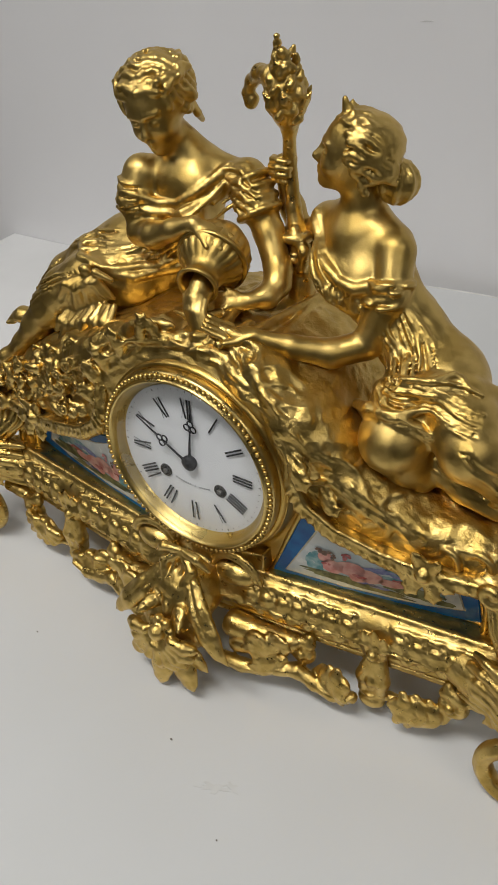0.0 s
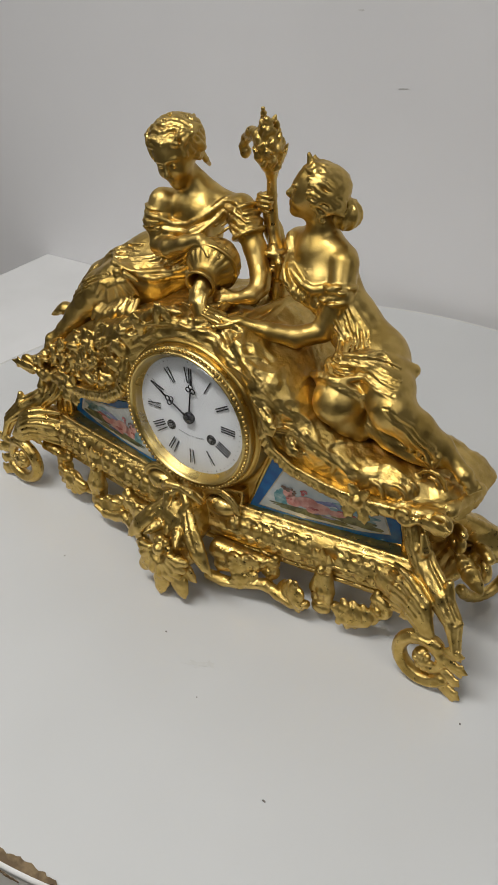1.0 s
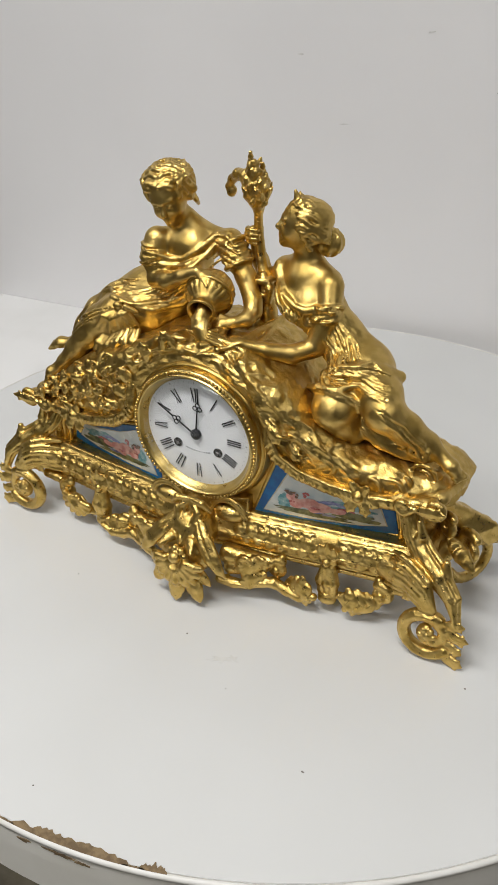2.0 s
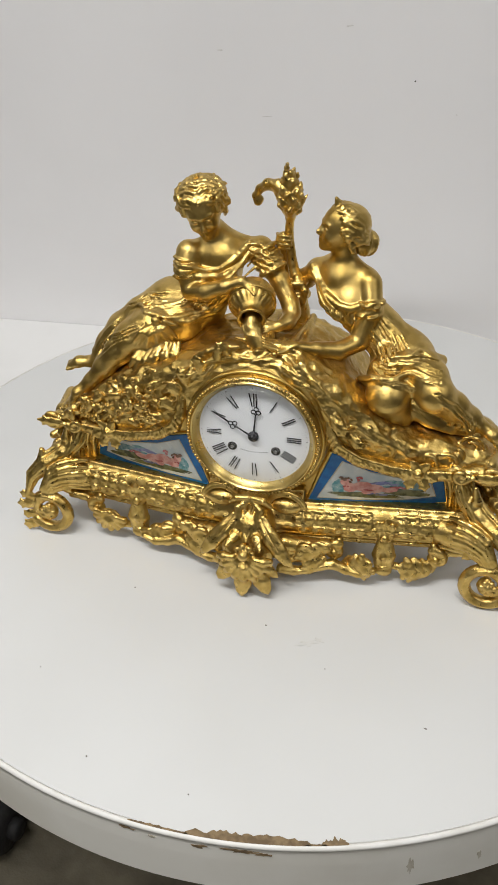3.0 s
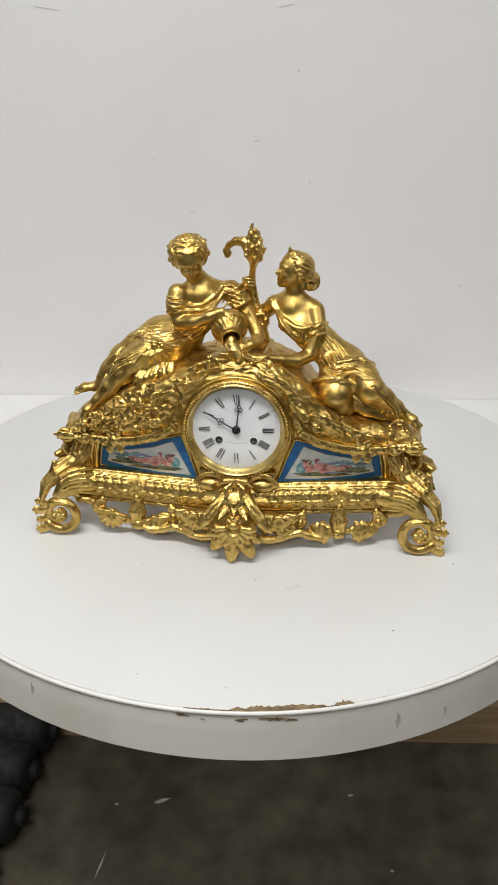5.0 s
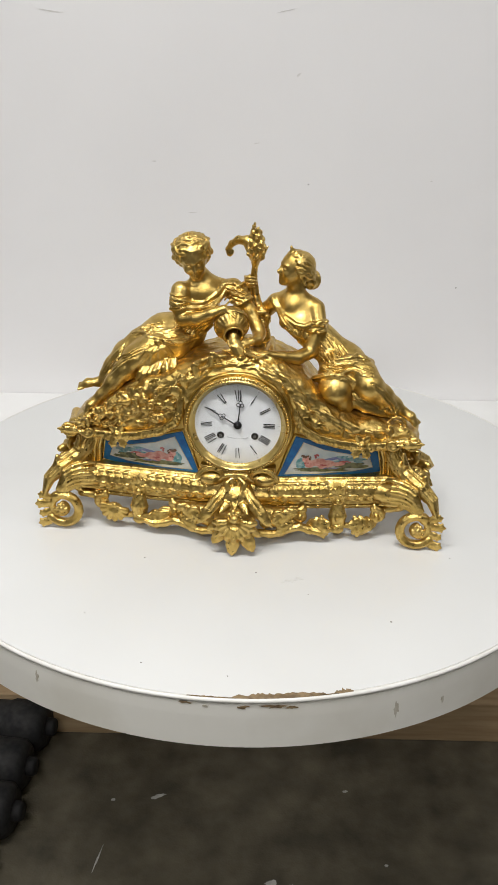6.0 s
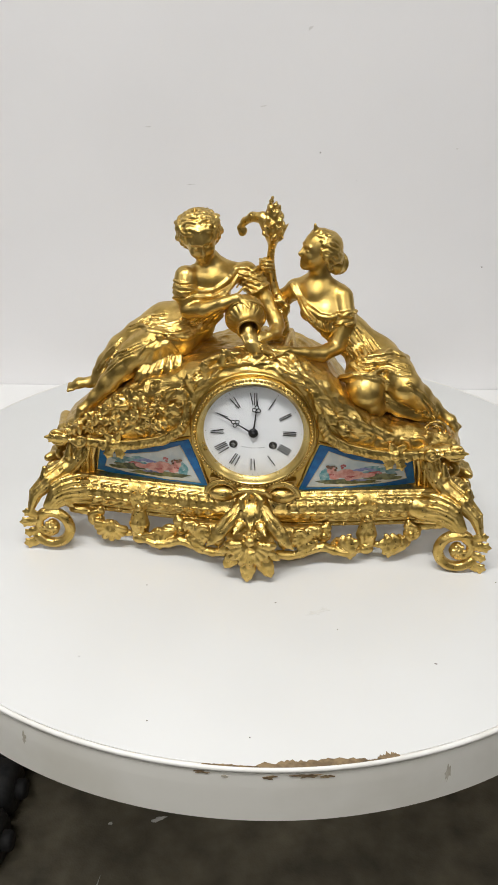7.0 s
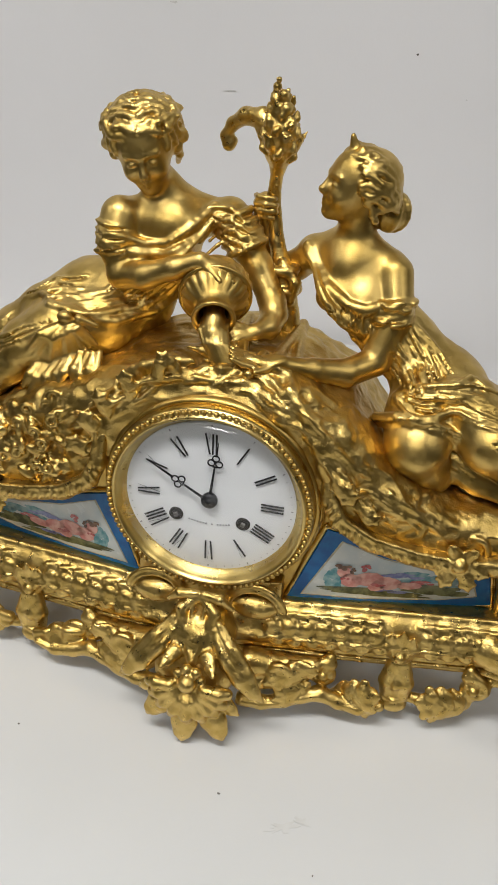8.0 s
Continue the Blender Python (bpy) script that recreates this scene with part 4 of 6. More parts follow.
    scroll(bk, (0.2050, 0.044, 0.094), (0.75, -0.66, 0), (0, 0, 1), 0.0100, 0.003, 60, 480, 0.0036, 0.0026)
    leaf(bk, (0.206, 0.046, 0.080), (0.229, 0.040, 0.060), 0.0085, (0.6, -0.8, 0.2), 0, 0.003)
    part("side_bracket", bk.skin("side_bracket", gilt_chased, side < 0), gilt_chased, clock, "gilt side bracket with leaves")

    ap = Clay((0.024, -0.042, 0.004), (0.195, 0.025, 0.054), 0.0009)
    Y = lambda x: float(belt_y(x)) - 0.002
    # swept lower rail beside the centre with leaves and a scroll above it
    rail = [(0.028, -0.020, 0.0195), (0.040, -0.017, 0.0165), (0.052, -0.013, 0.0170), (0.064, -0.010, 0.0215), (0.074, -0.007, 0.0230), (0.086, -0.006, 0.0185), (0.098, -0.006, 0.0165), (0.110, -0.005, 0.0200)]
    ap.tube(rail, [0.0046, 0.0044, 0.0044, 0.0046, 0.0048, 0.0050, 0.0048, 0.0038], 0.002)
    ap.tube([np.array(p) + (0, -0.0038, 0.0012) for p in rail], 0.0013, 0.0006)
    ap.tube([(0.030, -0.008, 0.040), (0.050, -0.004, 0.038), (0.068, -0.002, 0.040)], [0.009, 0.0075, 0.006], 0.003)
    ap.tube([(0.034, -0.010, 0.028), (0.048, -0.006, 0.028), (0.062, -0.004, 0.032)], [0.007, 0.0060, 0.005], 0.003)
    leaf(ap, (0.0640, -0.008, 0.0420), (0.0400, -0.014, 0.0300), 0.0088, (0, -1, 0.1), 4, 0.002)
    leaf(ap, (0.0660, -0.009, 0.0300), (0.0460, -0.016, 0.0205), 0.0072, (0, -1, 0.1), 4, 0.002)
    leaf(ap, (0.0560, -0.008, 0.0440), (0.0720, -0.010, 0.0420), 0.0060, (0, -1, 0.1), 3, 0.001)
    scroll(ap, (0.0500, -0.0125, 0.0385), (1, 0, 0), (0, 0, 1), 0.0070, 0.002, 200, -280, 0.0024, 0.0018, 0.0008)
    # rosettes
    for x, z, d in ((0.0745, 0.0335, 1), (0.1645, 0.0330, -1)):
        scroll(ap, (x, Y(x) - 0.002, z), (d, 0, 0), (0, 0, 1), 0.0088, 0.0022, 60, 520, 0.0036, 0.0028, 0.001)
        ap.ball((x, Y(x) - 0.005, z), 0.0034, 0.0008)
        for a in range(0, 360, 72):
            ap.ball((x + 0.0052 * math.cos(radians(a)), Y(x) - 0.0042, z + 0.0052 * math.sin(radians(a))), 0.0022, 0.0006)
        ap.tube([(x, Y(x), z + 0.006), (x + d * 0.003, Y(x), 0.0450)], [0.0040, 0.0036], 0.002)
    # curling acanthus leaves under the openings
    if side > 0:
        leaf(ap, (0.0840, Y(0.09) - 0.004, 0.0175), (0.1095, Y(0.1) - 0.011, 0.0300), 0.0122, (-0.1, -1, 0.25), 5, 0.003)
        leaf(ap, (0.0900, Y(0.09) - 0.004, 0.0165), (0.1080, Y(0.1) - 0.009, 0.0135), 0.0085, (0, -1, -0.1), 4, 0.002)
        leaf(ap, (0.1600, Y(0.16) - 0.004, 0.0215), (0.1320, Y(0.14) - 0.009, 0.0245), 0.0125, (0.1, -1, 0.25), 5, 0.003)
        leaf(ap, (0.1560, Y(0.16) - 0.004, 0.0175), (0.1375, Y(0.14) - 0.008, 0.0135), 0.0085, (0, -1, -0.1), 4, 0.002)
    else:
        for x, z, way in ((0.1480, 0.0330, (0.25, 0, -1)), (0.0980, 0.0300, (-0.25, 0, -1))):
            shell(ap, (x, Y(x) - 0.006, z), way, (0, -1, 0.15), 0.0195, 78, 8)
            ap.ball((x, Y(x) - 0.008, z + 0.001), 0.0034, 0.001)
        scroll(ap, (0.0850, Y(0.085) - 0.004, 0.0290), (1, 0, 0), (0, 0, 1), 0.0080, 0.002, -60, 400, 0.0028, 0.0020, 0.001)
    ap.tube([(0.1660, Y(0.17), 0.0260), (0.1560, Y(0.16) - 0.002, 0.0185), (0.1420, Y(0.14) - 0.002, 0.0180), (0.1280, Y(0.13) - 0.001, 0.0190)], [0.0040, 0.0046, 0.0042, 0.0034], 0.002)
    ap.tube([(0.1730, Y(0.17), 0.0390), (0.1800, Y(0.18) - 0.002, 0.0420), (0.1900, Y(0.19) - 0.004, 0.0440)], [0.0040, 0.0046, 0.0050], 0.002)
    # pendant between the openings: a ribbed drop with a knob
    for dx in (-0.0058, 0.0, 0.0058):
        ap.tube([(0.1185 + 0.5 * dx, Y(0.12) - 0.001, 0.0470), (0.1185 + dx, Y(0.12) - 0.003, 0.0330), (0.1185 + 0.8 * dx, Y(0.12) - 0.002, 0.0190)], [0.0042, 0.0050, 0.0038], 0.0008)
    ap.ball((0.1185, Y(0.12) - 0.003, 0.0150), (0.0084, 0.0056, 0.0060), 0.001)
    ap.ball((0.1185, Y(0.12) - 0.006, 0.0330), (0.0036, 0.0030, 0.0042), 0.0008)
    ap.tube([(0.1110, Y(0.12) - 0.004, 0.0215), (0.1185, Y(0.12) - 0.007, 0.0205), (0.1260, Y(0.12) - 0.004, 0.0215)], 0.0015, 0.0006)
    fine_a = ripple(19, 900)
    ap.relief(lambda x, y, z: 0.00022 * fine_a(x, y, z))
    part("apron", ap.skin("apron", gilt_chased, side < 0), gilt_chased, clock, "pierced gilt apron of shells and scrolls").location.z = -0.001

# central ornament under the dial
ca = Clay((-0.062, -0.066, -0.002), (0.062, 0.03, 0.108), 0.0009)
ca.whole(lambda x, y, z: np.maximum.reduce(np.broadcast_arrays(np.abs(x) - 0.0440, -0.006 + 0.25 * np.abs(x) - y, y - 0.02, 0.050 - z, z - 0.092)), 0.002)
ca.ball((0, -0.014, 0.060), (0.022, 0.020, 0.022), 0.008)
ca.ball((0, -0.028, 0.042), (0.024, 0.013, 0.018), 0.006)
boss = np.array((0.001, -0.0440, 0.0490))
# scallop: ribs that swell towards a scalloped rim
for i in range(9):
    u = (i - 4) / 4
    a = radians(80 * u)
    d = unit((math.sin(a), -0.12 - 0.10 * (1 - abs(u)), -math.cos(a)))
    l = 0.0275 - 0.004 * abs(u)
    ca.tube([boss + (0, 0.006, 0), boss + d * l * 0.45 + (0, -0.0015, 0), boss + d * l * 0.8 + (0, 0.0005, 0), boss + d * l + (0, 0.003, 0)], [0.0018, 0.0034, 0.0044, 0.0034], 0.0006)
# broad petals below the rim
for tip, w in (((-0.0020, -0.046, 0.0030), 0.0100), ((0.0225, -0.044, 0.0085), 0.0105), ((-0.0245, -0.042, 0.0160), 0.0095), ((0.0300, -0.038, 0.0240), 0.0070), ((-0.0310, -0.036, 0.0300), 0.0070)):
    tip = np.array(tip)
    root = lerp(boss, tip, 0.42)
    leaf(ca, root + (0, 0.004, 0), tip, w, (0, -1, 0.15), 0, 0.001, 0.5)
ca.ball(boss + (0, -0.003, 0.002), 0.0056, 0.0008)
for j in range(7):
    a = j * 360 / 7
    ca.ball(boss + (0.0066 * math.cos(radians(a)), 0.001, 0.002 + 0.0066 * math.sin(radians(a))), 0.0034, 0.0008)
for s in (1, -1):
    # long smooth leaf with a crease, and a shorter one under it
    way = [(s * 0.005, -0.016, 0.084), (s * 0.013, -0.025, 0.074), (s * 0.022, -0.032, 0.063), (s * 0.031, -0.036, 0.052), (s * 0.038, -0.037, 0.043), (s * 0.0435, -0.036, 0.036)]
    ca.tube(way, [0.0030, 0.0056, 0.0076, 0.0072, 0.0044, 0.0010], 0.0008, ((0.3 * s, -1, 0.35), 0.45))
    ca.tube([np.array(p) + (0.0006 * s, -0.0036, 0.0012) for p in way[:4]], [0.0010, 0.0014, 0.0014, 0.0008], 0.0008, carve=True)
    leaf(ca, (s * 0.004, -0.026, 0.066), (s * 0.016, -0.044, 0.056), 0.0058, (0, -1, 0.4), 0, 0.002)
    # half-moon lobe with a double rim beside the dial
    ca.ball((s * 0.0300, -0.0035, 0.0790), (0.0140, 0.008, 0.0082), 0.001)
    scroll(ca, (s * 0.0300, -0.0060, 0.0760), (s, 0, 0), (0, 0, 1), 0.0155, 0.0155, 15, 165, 0.0014, 0.0014, 0.0006)
    scroll(ca, (s * 0.0300, -0.0050, 0.0760), (s, 0, 0), (0, 0, 1), 0.0182, 0.0182, 10, 150, 0.0016, 0.0016, 0.0006)
    # knotted ribbon at the top
    ca.tube([(0, -0.016, 0.090), (s * 0.010, -0.021, 0.083), (s * 0.0060, -0.027, 0.070), (0.0005, -0.036, 0.058)], [0.0026, 0.0034, 0.0028, 0.0024], 0.0008)
    ca.tube([(s * 0.002, -0.017, 0.092), (s * 0.012, -0.018, 0.091), (s * 0.019, -0.016, 0.084)], [0.0022, 0.0032, 0.0018], 0.0008)
    ca.tube([(s * 0.0035, -0.020, 0.084), (s * 0.0025, -0.030, 0.066)], 0.0014, 0.0006)
fine_c = ripple(18, 900)
ca.relief(lambda x, y, z: 0.00022 * fine_c(x, y, z))
part("central_ornament", ca.skin("central_ornament", gilt_chased), gilt_chased, clock, "gilt shell and leaf ornament under the dial")
del ca

# ---------- dial ----------
dial = part("dial", lathe([(0, 0.0), (0.001, 0.0), (0.02, 0.0), (0.0492, 0.0006), (0.0502, 0.0010), (0.0502, 0.003), (0, 0.003)], pose(0, 0, DZ, -90), 128), enamel, clock, "white enamel dial with black Roman numerals", True)
bezel = part("bezel", lathe([(0.0490, 0.0022), (0.0490, 0.0002), (0.0502, -0.0008), (0.0514, -0.0030), (0.0522, -0.0040), (0.0526, -0.0052), (0.0538, -0.0072), (0.0546, -0.0078), (0.0553, -0.0072), (0.0558, -0.0060), (0.0572, -0.0056), (0.0588, -0.0050), (0.0594, -0.003), (0.0594, 0.012), (0.0490, 0.012)], pose(0, 0, DZ, -90), 160, closed=True), brass, clock, "polished brass bezel", True)
part("dial_surround", lathe([(0.0560, 0.012), (0.0592, 0.0010), (0.0604, 0.0004), (0.0618, 0.0016), (0.0632, 0.0050), (0.0640, 0.0120), (0.0645, 0.0300)], pose(0, 0, DZ, -90), 128), gilt_plain, clock, "smooth gilt moulding round the bezel", True)
bead_mesh = bmesh.new()
bmesh.ops.create_uvsphere(bead_mesh, u_segments=10, v_segments=7, radius=0.00155)
bead_data = bpy.data.meshes.new("bead")
bead_mesh.to_mesh(bead_data)
bead_mesh.free()
bead_data.materials.append(gilt_chased)
bead_data.polygons.foreach_set("use_smooth", [True] * len(bead_data.polygons))
for i in range(100):
    a = 2 * math.pi * i / 100
    ob = new("bead", bead_data)
    ob.parent = bezel
    ob.location = (0.0575 * math.cos(a), -0.0060, DZ + 0.0575 * math.sin(a))
curve = [(0.0526, -0.0040), (0.0486, -0.0076), (0.0475, -0.0080), (0.045, -0.0083), (0.034, -0.0090), (0.018, -0.0096), (0, -0.0098)]
pane = part("glass", lathe(curve, pose(0, 0, DZ, -90), 128), glass, bezel, "clear domed glass", True)
pane.visible_shadow = False


def stroke(bm, x0, z0, x1, z1, w0, w1, m, y=-0.0006, t=0.0003):
    """A flat ink bar from one point to another, in the numeral's own plane."""
    d = Vector((x1 - x0, z1 - z0)).normalized()
    n = Vector((-d.y, d.x))
    co = [(x0 + n.x * w0 / 2, z0 + n.y * w0 / 2), (x0 - n.x * w0 / 2, z0 - n.y * w0 / 2), (x1 - n.x * w1 / 2, z1 - n.y * w1 / 2), (x1 + n.x * w1 / 2, z1 + n.y * w1 / 2)]
    f = [bm.verts.new(m @ Vector((x, y, z))) for x, z in co]
    b = [bm.verts.new(m @ Vector((x, y + t, z))) for x, z in co]
    bm.faces.new(f)
    for i in range(4):
        bm.faces.new((f[i], b[i], b[(i + 1) % 4], f[(i + 1) % 4]))


THICK, HAIR, NH = 0.00092, 0.00005, 0.0128
WIDTH = {"I": 0.0020, "V": 0.0036, "X": 0.0038}
for hour, text in enumerate("I II III IIII V VI VII VIII IX X XI XII".split(), 1):
    ang = 2 * math.pi * hour / 12
    m = Matrix.Translation((0, 0, DZ)) @ Matrix.Rotation(ang, 4, "Y")
    bm = bmesh.new()
    r0, r1 = 0.0292, 0.0292 + NH
    x = -sum(WIDTH[c] for c in text) / 2
    for c in text:
        w = WIDTH[c]
        if c == "I":
            stroke(bm, x + w / 2, r0, x + w / 2, r1, THICK, THICK, m)
        else:
            stroke(bm, x + 0.0006, r1, x + (w / 2 if c == "V" else w - 0.0006), r0, THICK, THICK, m)
            stroke(bm, x + w - 0.0004, r1, x + (w / 2 if c == "V" else 0.0004), r0, HAIR, HAIR, m, -0.00055)
        x += w
    bmesh.ops.recalc_face_normals(bm, faces=bm.faces[:])
    part("numeral", bm, ink, dial)
bm = bmesh.new()
for i in range(60):
    m = Matrix.Translation((0, 0, DZ)) @ Matrix.Rotation(2 * math.pi * i / 60, 4, "Y")
    stroke(bm, 0, 0.0462, 0, 0.0470 if i % 5 else 0.0474, 0.00022 if i % 5 else 0.0006, 0.00022 if i % 5 else 0.0006, m, -0.0004)
bmesh.ops.recalc_face_normals(bm, faces=bm.faces[:])
part("minute_track", bm, ink_pale, dial)
bm = bmesh.new()
rng = random.Random(4)
for i in range(15):
    if i in (7, 9):
        continue
    a = radians(-14.5 + i * 2.05)
    m = Matrix.Translation((0, 0, DZ + 0.030)) @ Matrix.Rotation(-a, 4, "Y") @ Matrix.Translation((0, 0, -0.0475))
    stroke(bm, 0, 0, 0, 0.0009, 0.0007 + 0.0003 * rng.random(), 0.0007, m, -0.0005)
bmesh.ops.recalc_face_normals(bm, faces=bm.faces[:])
part("signature_bars", bm, ink_pale, dial, "small grey signature line")
for s in (1, -1):
    at = (s * 0.0195, 0, DZ - 0.0135)
    part("winding_hole", lathe([(0, -0.0006), (0.0033, -0.00075), (0.0041, -0.0006), (0.0042, 0.001), (0, 0.001)], pose(*at, -90), 40), hole_black, dial, "dark winding hole", True)
    bm = box((-0.0013, -0.0020, -0.0013), (0.0013, 0.001, 0.0013), 0.0002, 1)
    bmesh.ops.transform(bm, matrix=pose(at[0], at[1], at[2], 0, 20 * s, 0), verts=bm.verts[:])
    part("arbor", bm, arbor_steel, dial, "square grey steel winding arbor")


def clock_hand(name, degrees, length, trefoil, depth):
    hm = Matrix.Translation((0, 0, DZ)) @ Matrix.Rotation(radians(degrees), 4, "Y")
    bm = bmesh.new()
    stroke(bm, 0, 0, 0, trefoil - 0.0042, 0.0018, 0.0009, hm, depth, 0.0005)
    stroke(bm, 0, trefoil + 0.0030, 0, length, 0.0013, 0.0003, hm, depth, 0.0005)
    for cx, cz in ((0, 0.0017), (-0.0022, -0.0014), (0.0022, -0.0014)):
        for i in range(18):
            a, b = 2 * math.pi * i / 18, 2 * math.pi * (i + 1) / 18
            stroke(bm, cx + 0.0019 * math.cos(a), trefoil + cz + 0.0019 * math.sin(a), cx + 0.0019 * math.cos(b), trefoil + cz + 0.0019 * math.sin(b), 0.0007, 0.0007, hm, depth, 0.0005)
    stroke(bm, -0.0012, trefoil - 0.0036, 0.0012, trefoil - 0.0036, 0.0008, 0.0008, hm, depth, 0.0005)
    bmesh.ops.recalc_face_normals(bm, faces=bm.faces[:])
    part(name, bm, steel, dial, "pierced blued steel hand")


clock_hand("minute_hand", -59, 0.0415, 0.0210, -0.0032)
clock_hand("hour_hand", 6.5, 0.0380, 0.0262, -0.0022)
part("hand_boss", lathe([(0, -0.0050), (0.0014, -0.0050), (0.0018, -0.0042), (0.0030, -0.0040), (0.0044, -0.0034), (0.0048, -0.0020), (0.0044, 0), (0, 0)], pose(0, 0, DZ, -90), 40), steel, dial, smooth=True)

# ---------- figures ----------
def seated():
    """Reclining robed figure that tips the urn."""
    c = Clay((-0.215, 0.0, 0.125), (0.045, 0.125, 0.365), 0.00100)
    # torso, shoulders, bust and neck
    c.tube([(-0.074, 0.080, 0.220), (-0.064, 0.080, 0.238), (-0.052, 0.079, 0.256), (-0.047, 0.080, 0.270)], [0.022, 0.0190, 0.0195, 0.0190], 0.008, ((0.2, -1, 0), 0.85))
    c.tube([(-0.068, 0.073, 0.280), (-0.046, 0.083, 0.284), (-0.020, 0.089, 0.279)], [0.0100, 0.0125, 0.0105], 0.008)
    c.ball((-0.061, 0.062, 0.262), 0.0092, 0.007).ball((-0.037, 0.063, 0.261), 0.0095, 0.007)
    c.tube([(-0.047, 0.082, 0.286), (-0.051, 0.079, 0.295), (-0.055, 0.075, 0.304)], [0.0118, 0.0098, 0.0094], 0.006)
    c.ball((-0.0475, 0.0735, 0.2770), (0.0210, 0.0120, 0.0125), 0.006)
    # hips, thighs under the skirt, shins
    c.tube([(-0.072, 0.084, 0.226), (-0.094, 0.078, 0.224), (-0.118, 0.066, 0.216)], [0.024, 0.0240, 0.0195], 0.010)
    c.tube([(-0.084, 0.060, 0.218), (-0.104, 0.047, 0.214), (-0.122, 0.040, 0.208)], [0.021, 0.0185, 0.0150], 0.008)
    c.tube([(-0.118, 0.068, 0.214), (-0.136, 0.061, 0.204), (-0.151, 0.057, 0.190), (-0.161, 0.056, 0.180)], [0.0185, 0.0165, 0.0125, 0.0090], 0.006)
    c.tube([(-0.100, 0.060, 0.206), (-0.130, 0.052, 0.190), (-0.146, 0.048, 0.178)], [0.022, 0.016, 0.0110], 0.006)
    c.tube([(-0.09, 0.088, 0.205), (-0.13, 0.080, 0.184), (-0.15, 0.072, 0.166)], [0.022, 0.018, 0.012], 0.01)
    c.tube([(-0.122, 0.040, 0.207), (-0.134, 0.036, 0.195), (-0.148, 0.033, 0.179), (-0.162, 0.030, 0.164), (-0.168, 0.029, 0.158)], [0.0145, 0.0125, 0.0098, 0.0066, 0.0060], 0.004)
    c.tube([(-0.148, 0.055, 0.180), (-0.160, 0.054, 0.174), (-0.172, 0.054, 0.170)], [0.0100, 0.0075, 0.0058], 0.004)
    foot(c, (-0.166, 0.029, 0.160), (-0.66, -0.30, -0.66), (-0.5, -0.5, 0.6), 0.024)
    foot(c, (-0.170, 0.054, 0.171), (-0.95, -0.15, -0.22), (-0.2, -0.5, 0.85), 0.026)
    # sleeves
    c.tube([(-0.072, 0.066, 0.281), (-0.073, 0.061, 0.269)], [0.0112, 0.0116], 0.003)
    c.tube([(-0.014, 0.087, 0.281), (-0.004, 0.081, 0.270)], [0.0112, 0.0120], 0.003)
    for j in range(4):
        t = j / 3
        if j > 1:
            scroll(c, lerp((-0.0725, 0.065, 0.280), (-0.073, 0.061, 0.264), t), (1, 0, 0.3), (0, 1, -0.3), 0.0108, 0.0112, 0, 360, 0.0016, 0.0018, 0.0010, 18)
        scroll(c, lerp((-0.012, 0.086, 0.281), (-0.002, 0.080, 0.266), t), (0.85, 0.1, 0.5), (0, 1, -0.2), 0.0114, 0.0114, 0, 360, 0.0020, 0.0020, 0.0007, 18)
    # neckline and band of the bodice
    c.stroke([(-0.082, 0.279), (-0.070, 0.274), (-0.056, 0.2685), (-0.044, 0.2695), (-0.033, 0.277), (-0.024, 0.286), (-0.020, 0.291)], [0.0014, 0.0020, 0.0019, 0.0019, 0.0021, 0.0022, 0.0014])
    c.stroke([(-0.074, 0.268), (-0.058, 0.264), (-0.044, 0.264), (-0.030, 0.272), (-0.018, 0.284)], [0.0010, 0.0015, 0.0015, 0.0016, 0.0009])
    folds(c, [(-0.072, 0.268), (-0.062, 0.260), (-0.050, 0.258), (-0.040, 0.262)], [(-0.068, 0.256), (-0.060, 0.250), (-0.050, 0.250), (-0.038, 0.253)], 3, 0.0010, 1)
    folds(c, [(-0.020, 0.288), (-0.028, 0.276), (-0.036, 0.264)], [(-0.010, 0.272), (-0.020, 0.264), (-0.030, 0.254)], 4, 0.0008, 20)
    folds(c, [(-0.084, 0.282), (-0.076, 0.280), (-0.066, 0.279)], [(-0.084, 0.262), (-0.074, 0.259), (-0.064, 0.263)], 7, 0.0011, 2)
    folds(c, [(-0.024, 0.290), (-0.012, 0.290), (0.000, 0.282)], [(-0.016, 0.268), (-0.006, 0.264), (0.006, 0.264)], 5, 0.0008, 3)
    # bodice over the waist, drawn to the hip
    folds(c, [(-0.072, 0.246), (-0.080, 0.240), (-0.094, 0.237)], [(-0.030, 0.246), (-0.052, 0.228), (-0.084, 0.226)], 8, 0.0009, 4)
    # girdle that swings from under the arm to the knot
    knot = (-0.094, 0.2320)
    c.stroke([(-0.027, 0.252), (-0.036, 0.240), (-0.052, 0.228), (-0.070, 0.225), (-0.084, 0.228), knot], [0.0012, 0.0020, 0.0024, 0.0024, 0.0022, 0.0022])
    c.stroke([(-0.033, 0.252), (-0.044, 0.238), (-0.060, 0.230), (-0.078, 0.230), knot], [0.0008, 0.0014, 0.0016, 0.0015, 0.0012])
    c.stroke([knot, (-0.106, 0.233), (-0.117, 0.234), (-0.127, 0.232)], [0.0022, 0.0022, 0.0018, 0.0008])
    # skirt: creases that run down the thigh from the girdle, tight over the knee
    folds(c, [(-0.092, 0.246), (-0.112, 0.241), (-0.130, 0.231)], [(-0.094, 0.235), (-0.112, 0.234), (-0.132, 0.226)], 4, 0.0009, 5)
    folds(c, [(-0.100, 0.229), (-0.118, 0.224), (-0.136, 0.214), (-0.152, 0.200)], [(-0.104, 0.222), (-0.122, 0.212), (-0.136, 0.202), (-0.150, 0.188)], 4, 0.0008, 6)
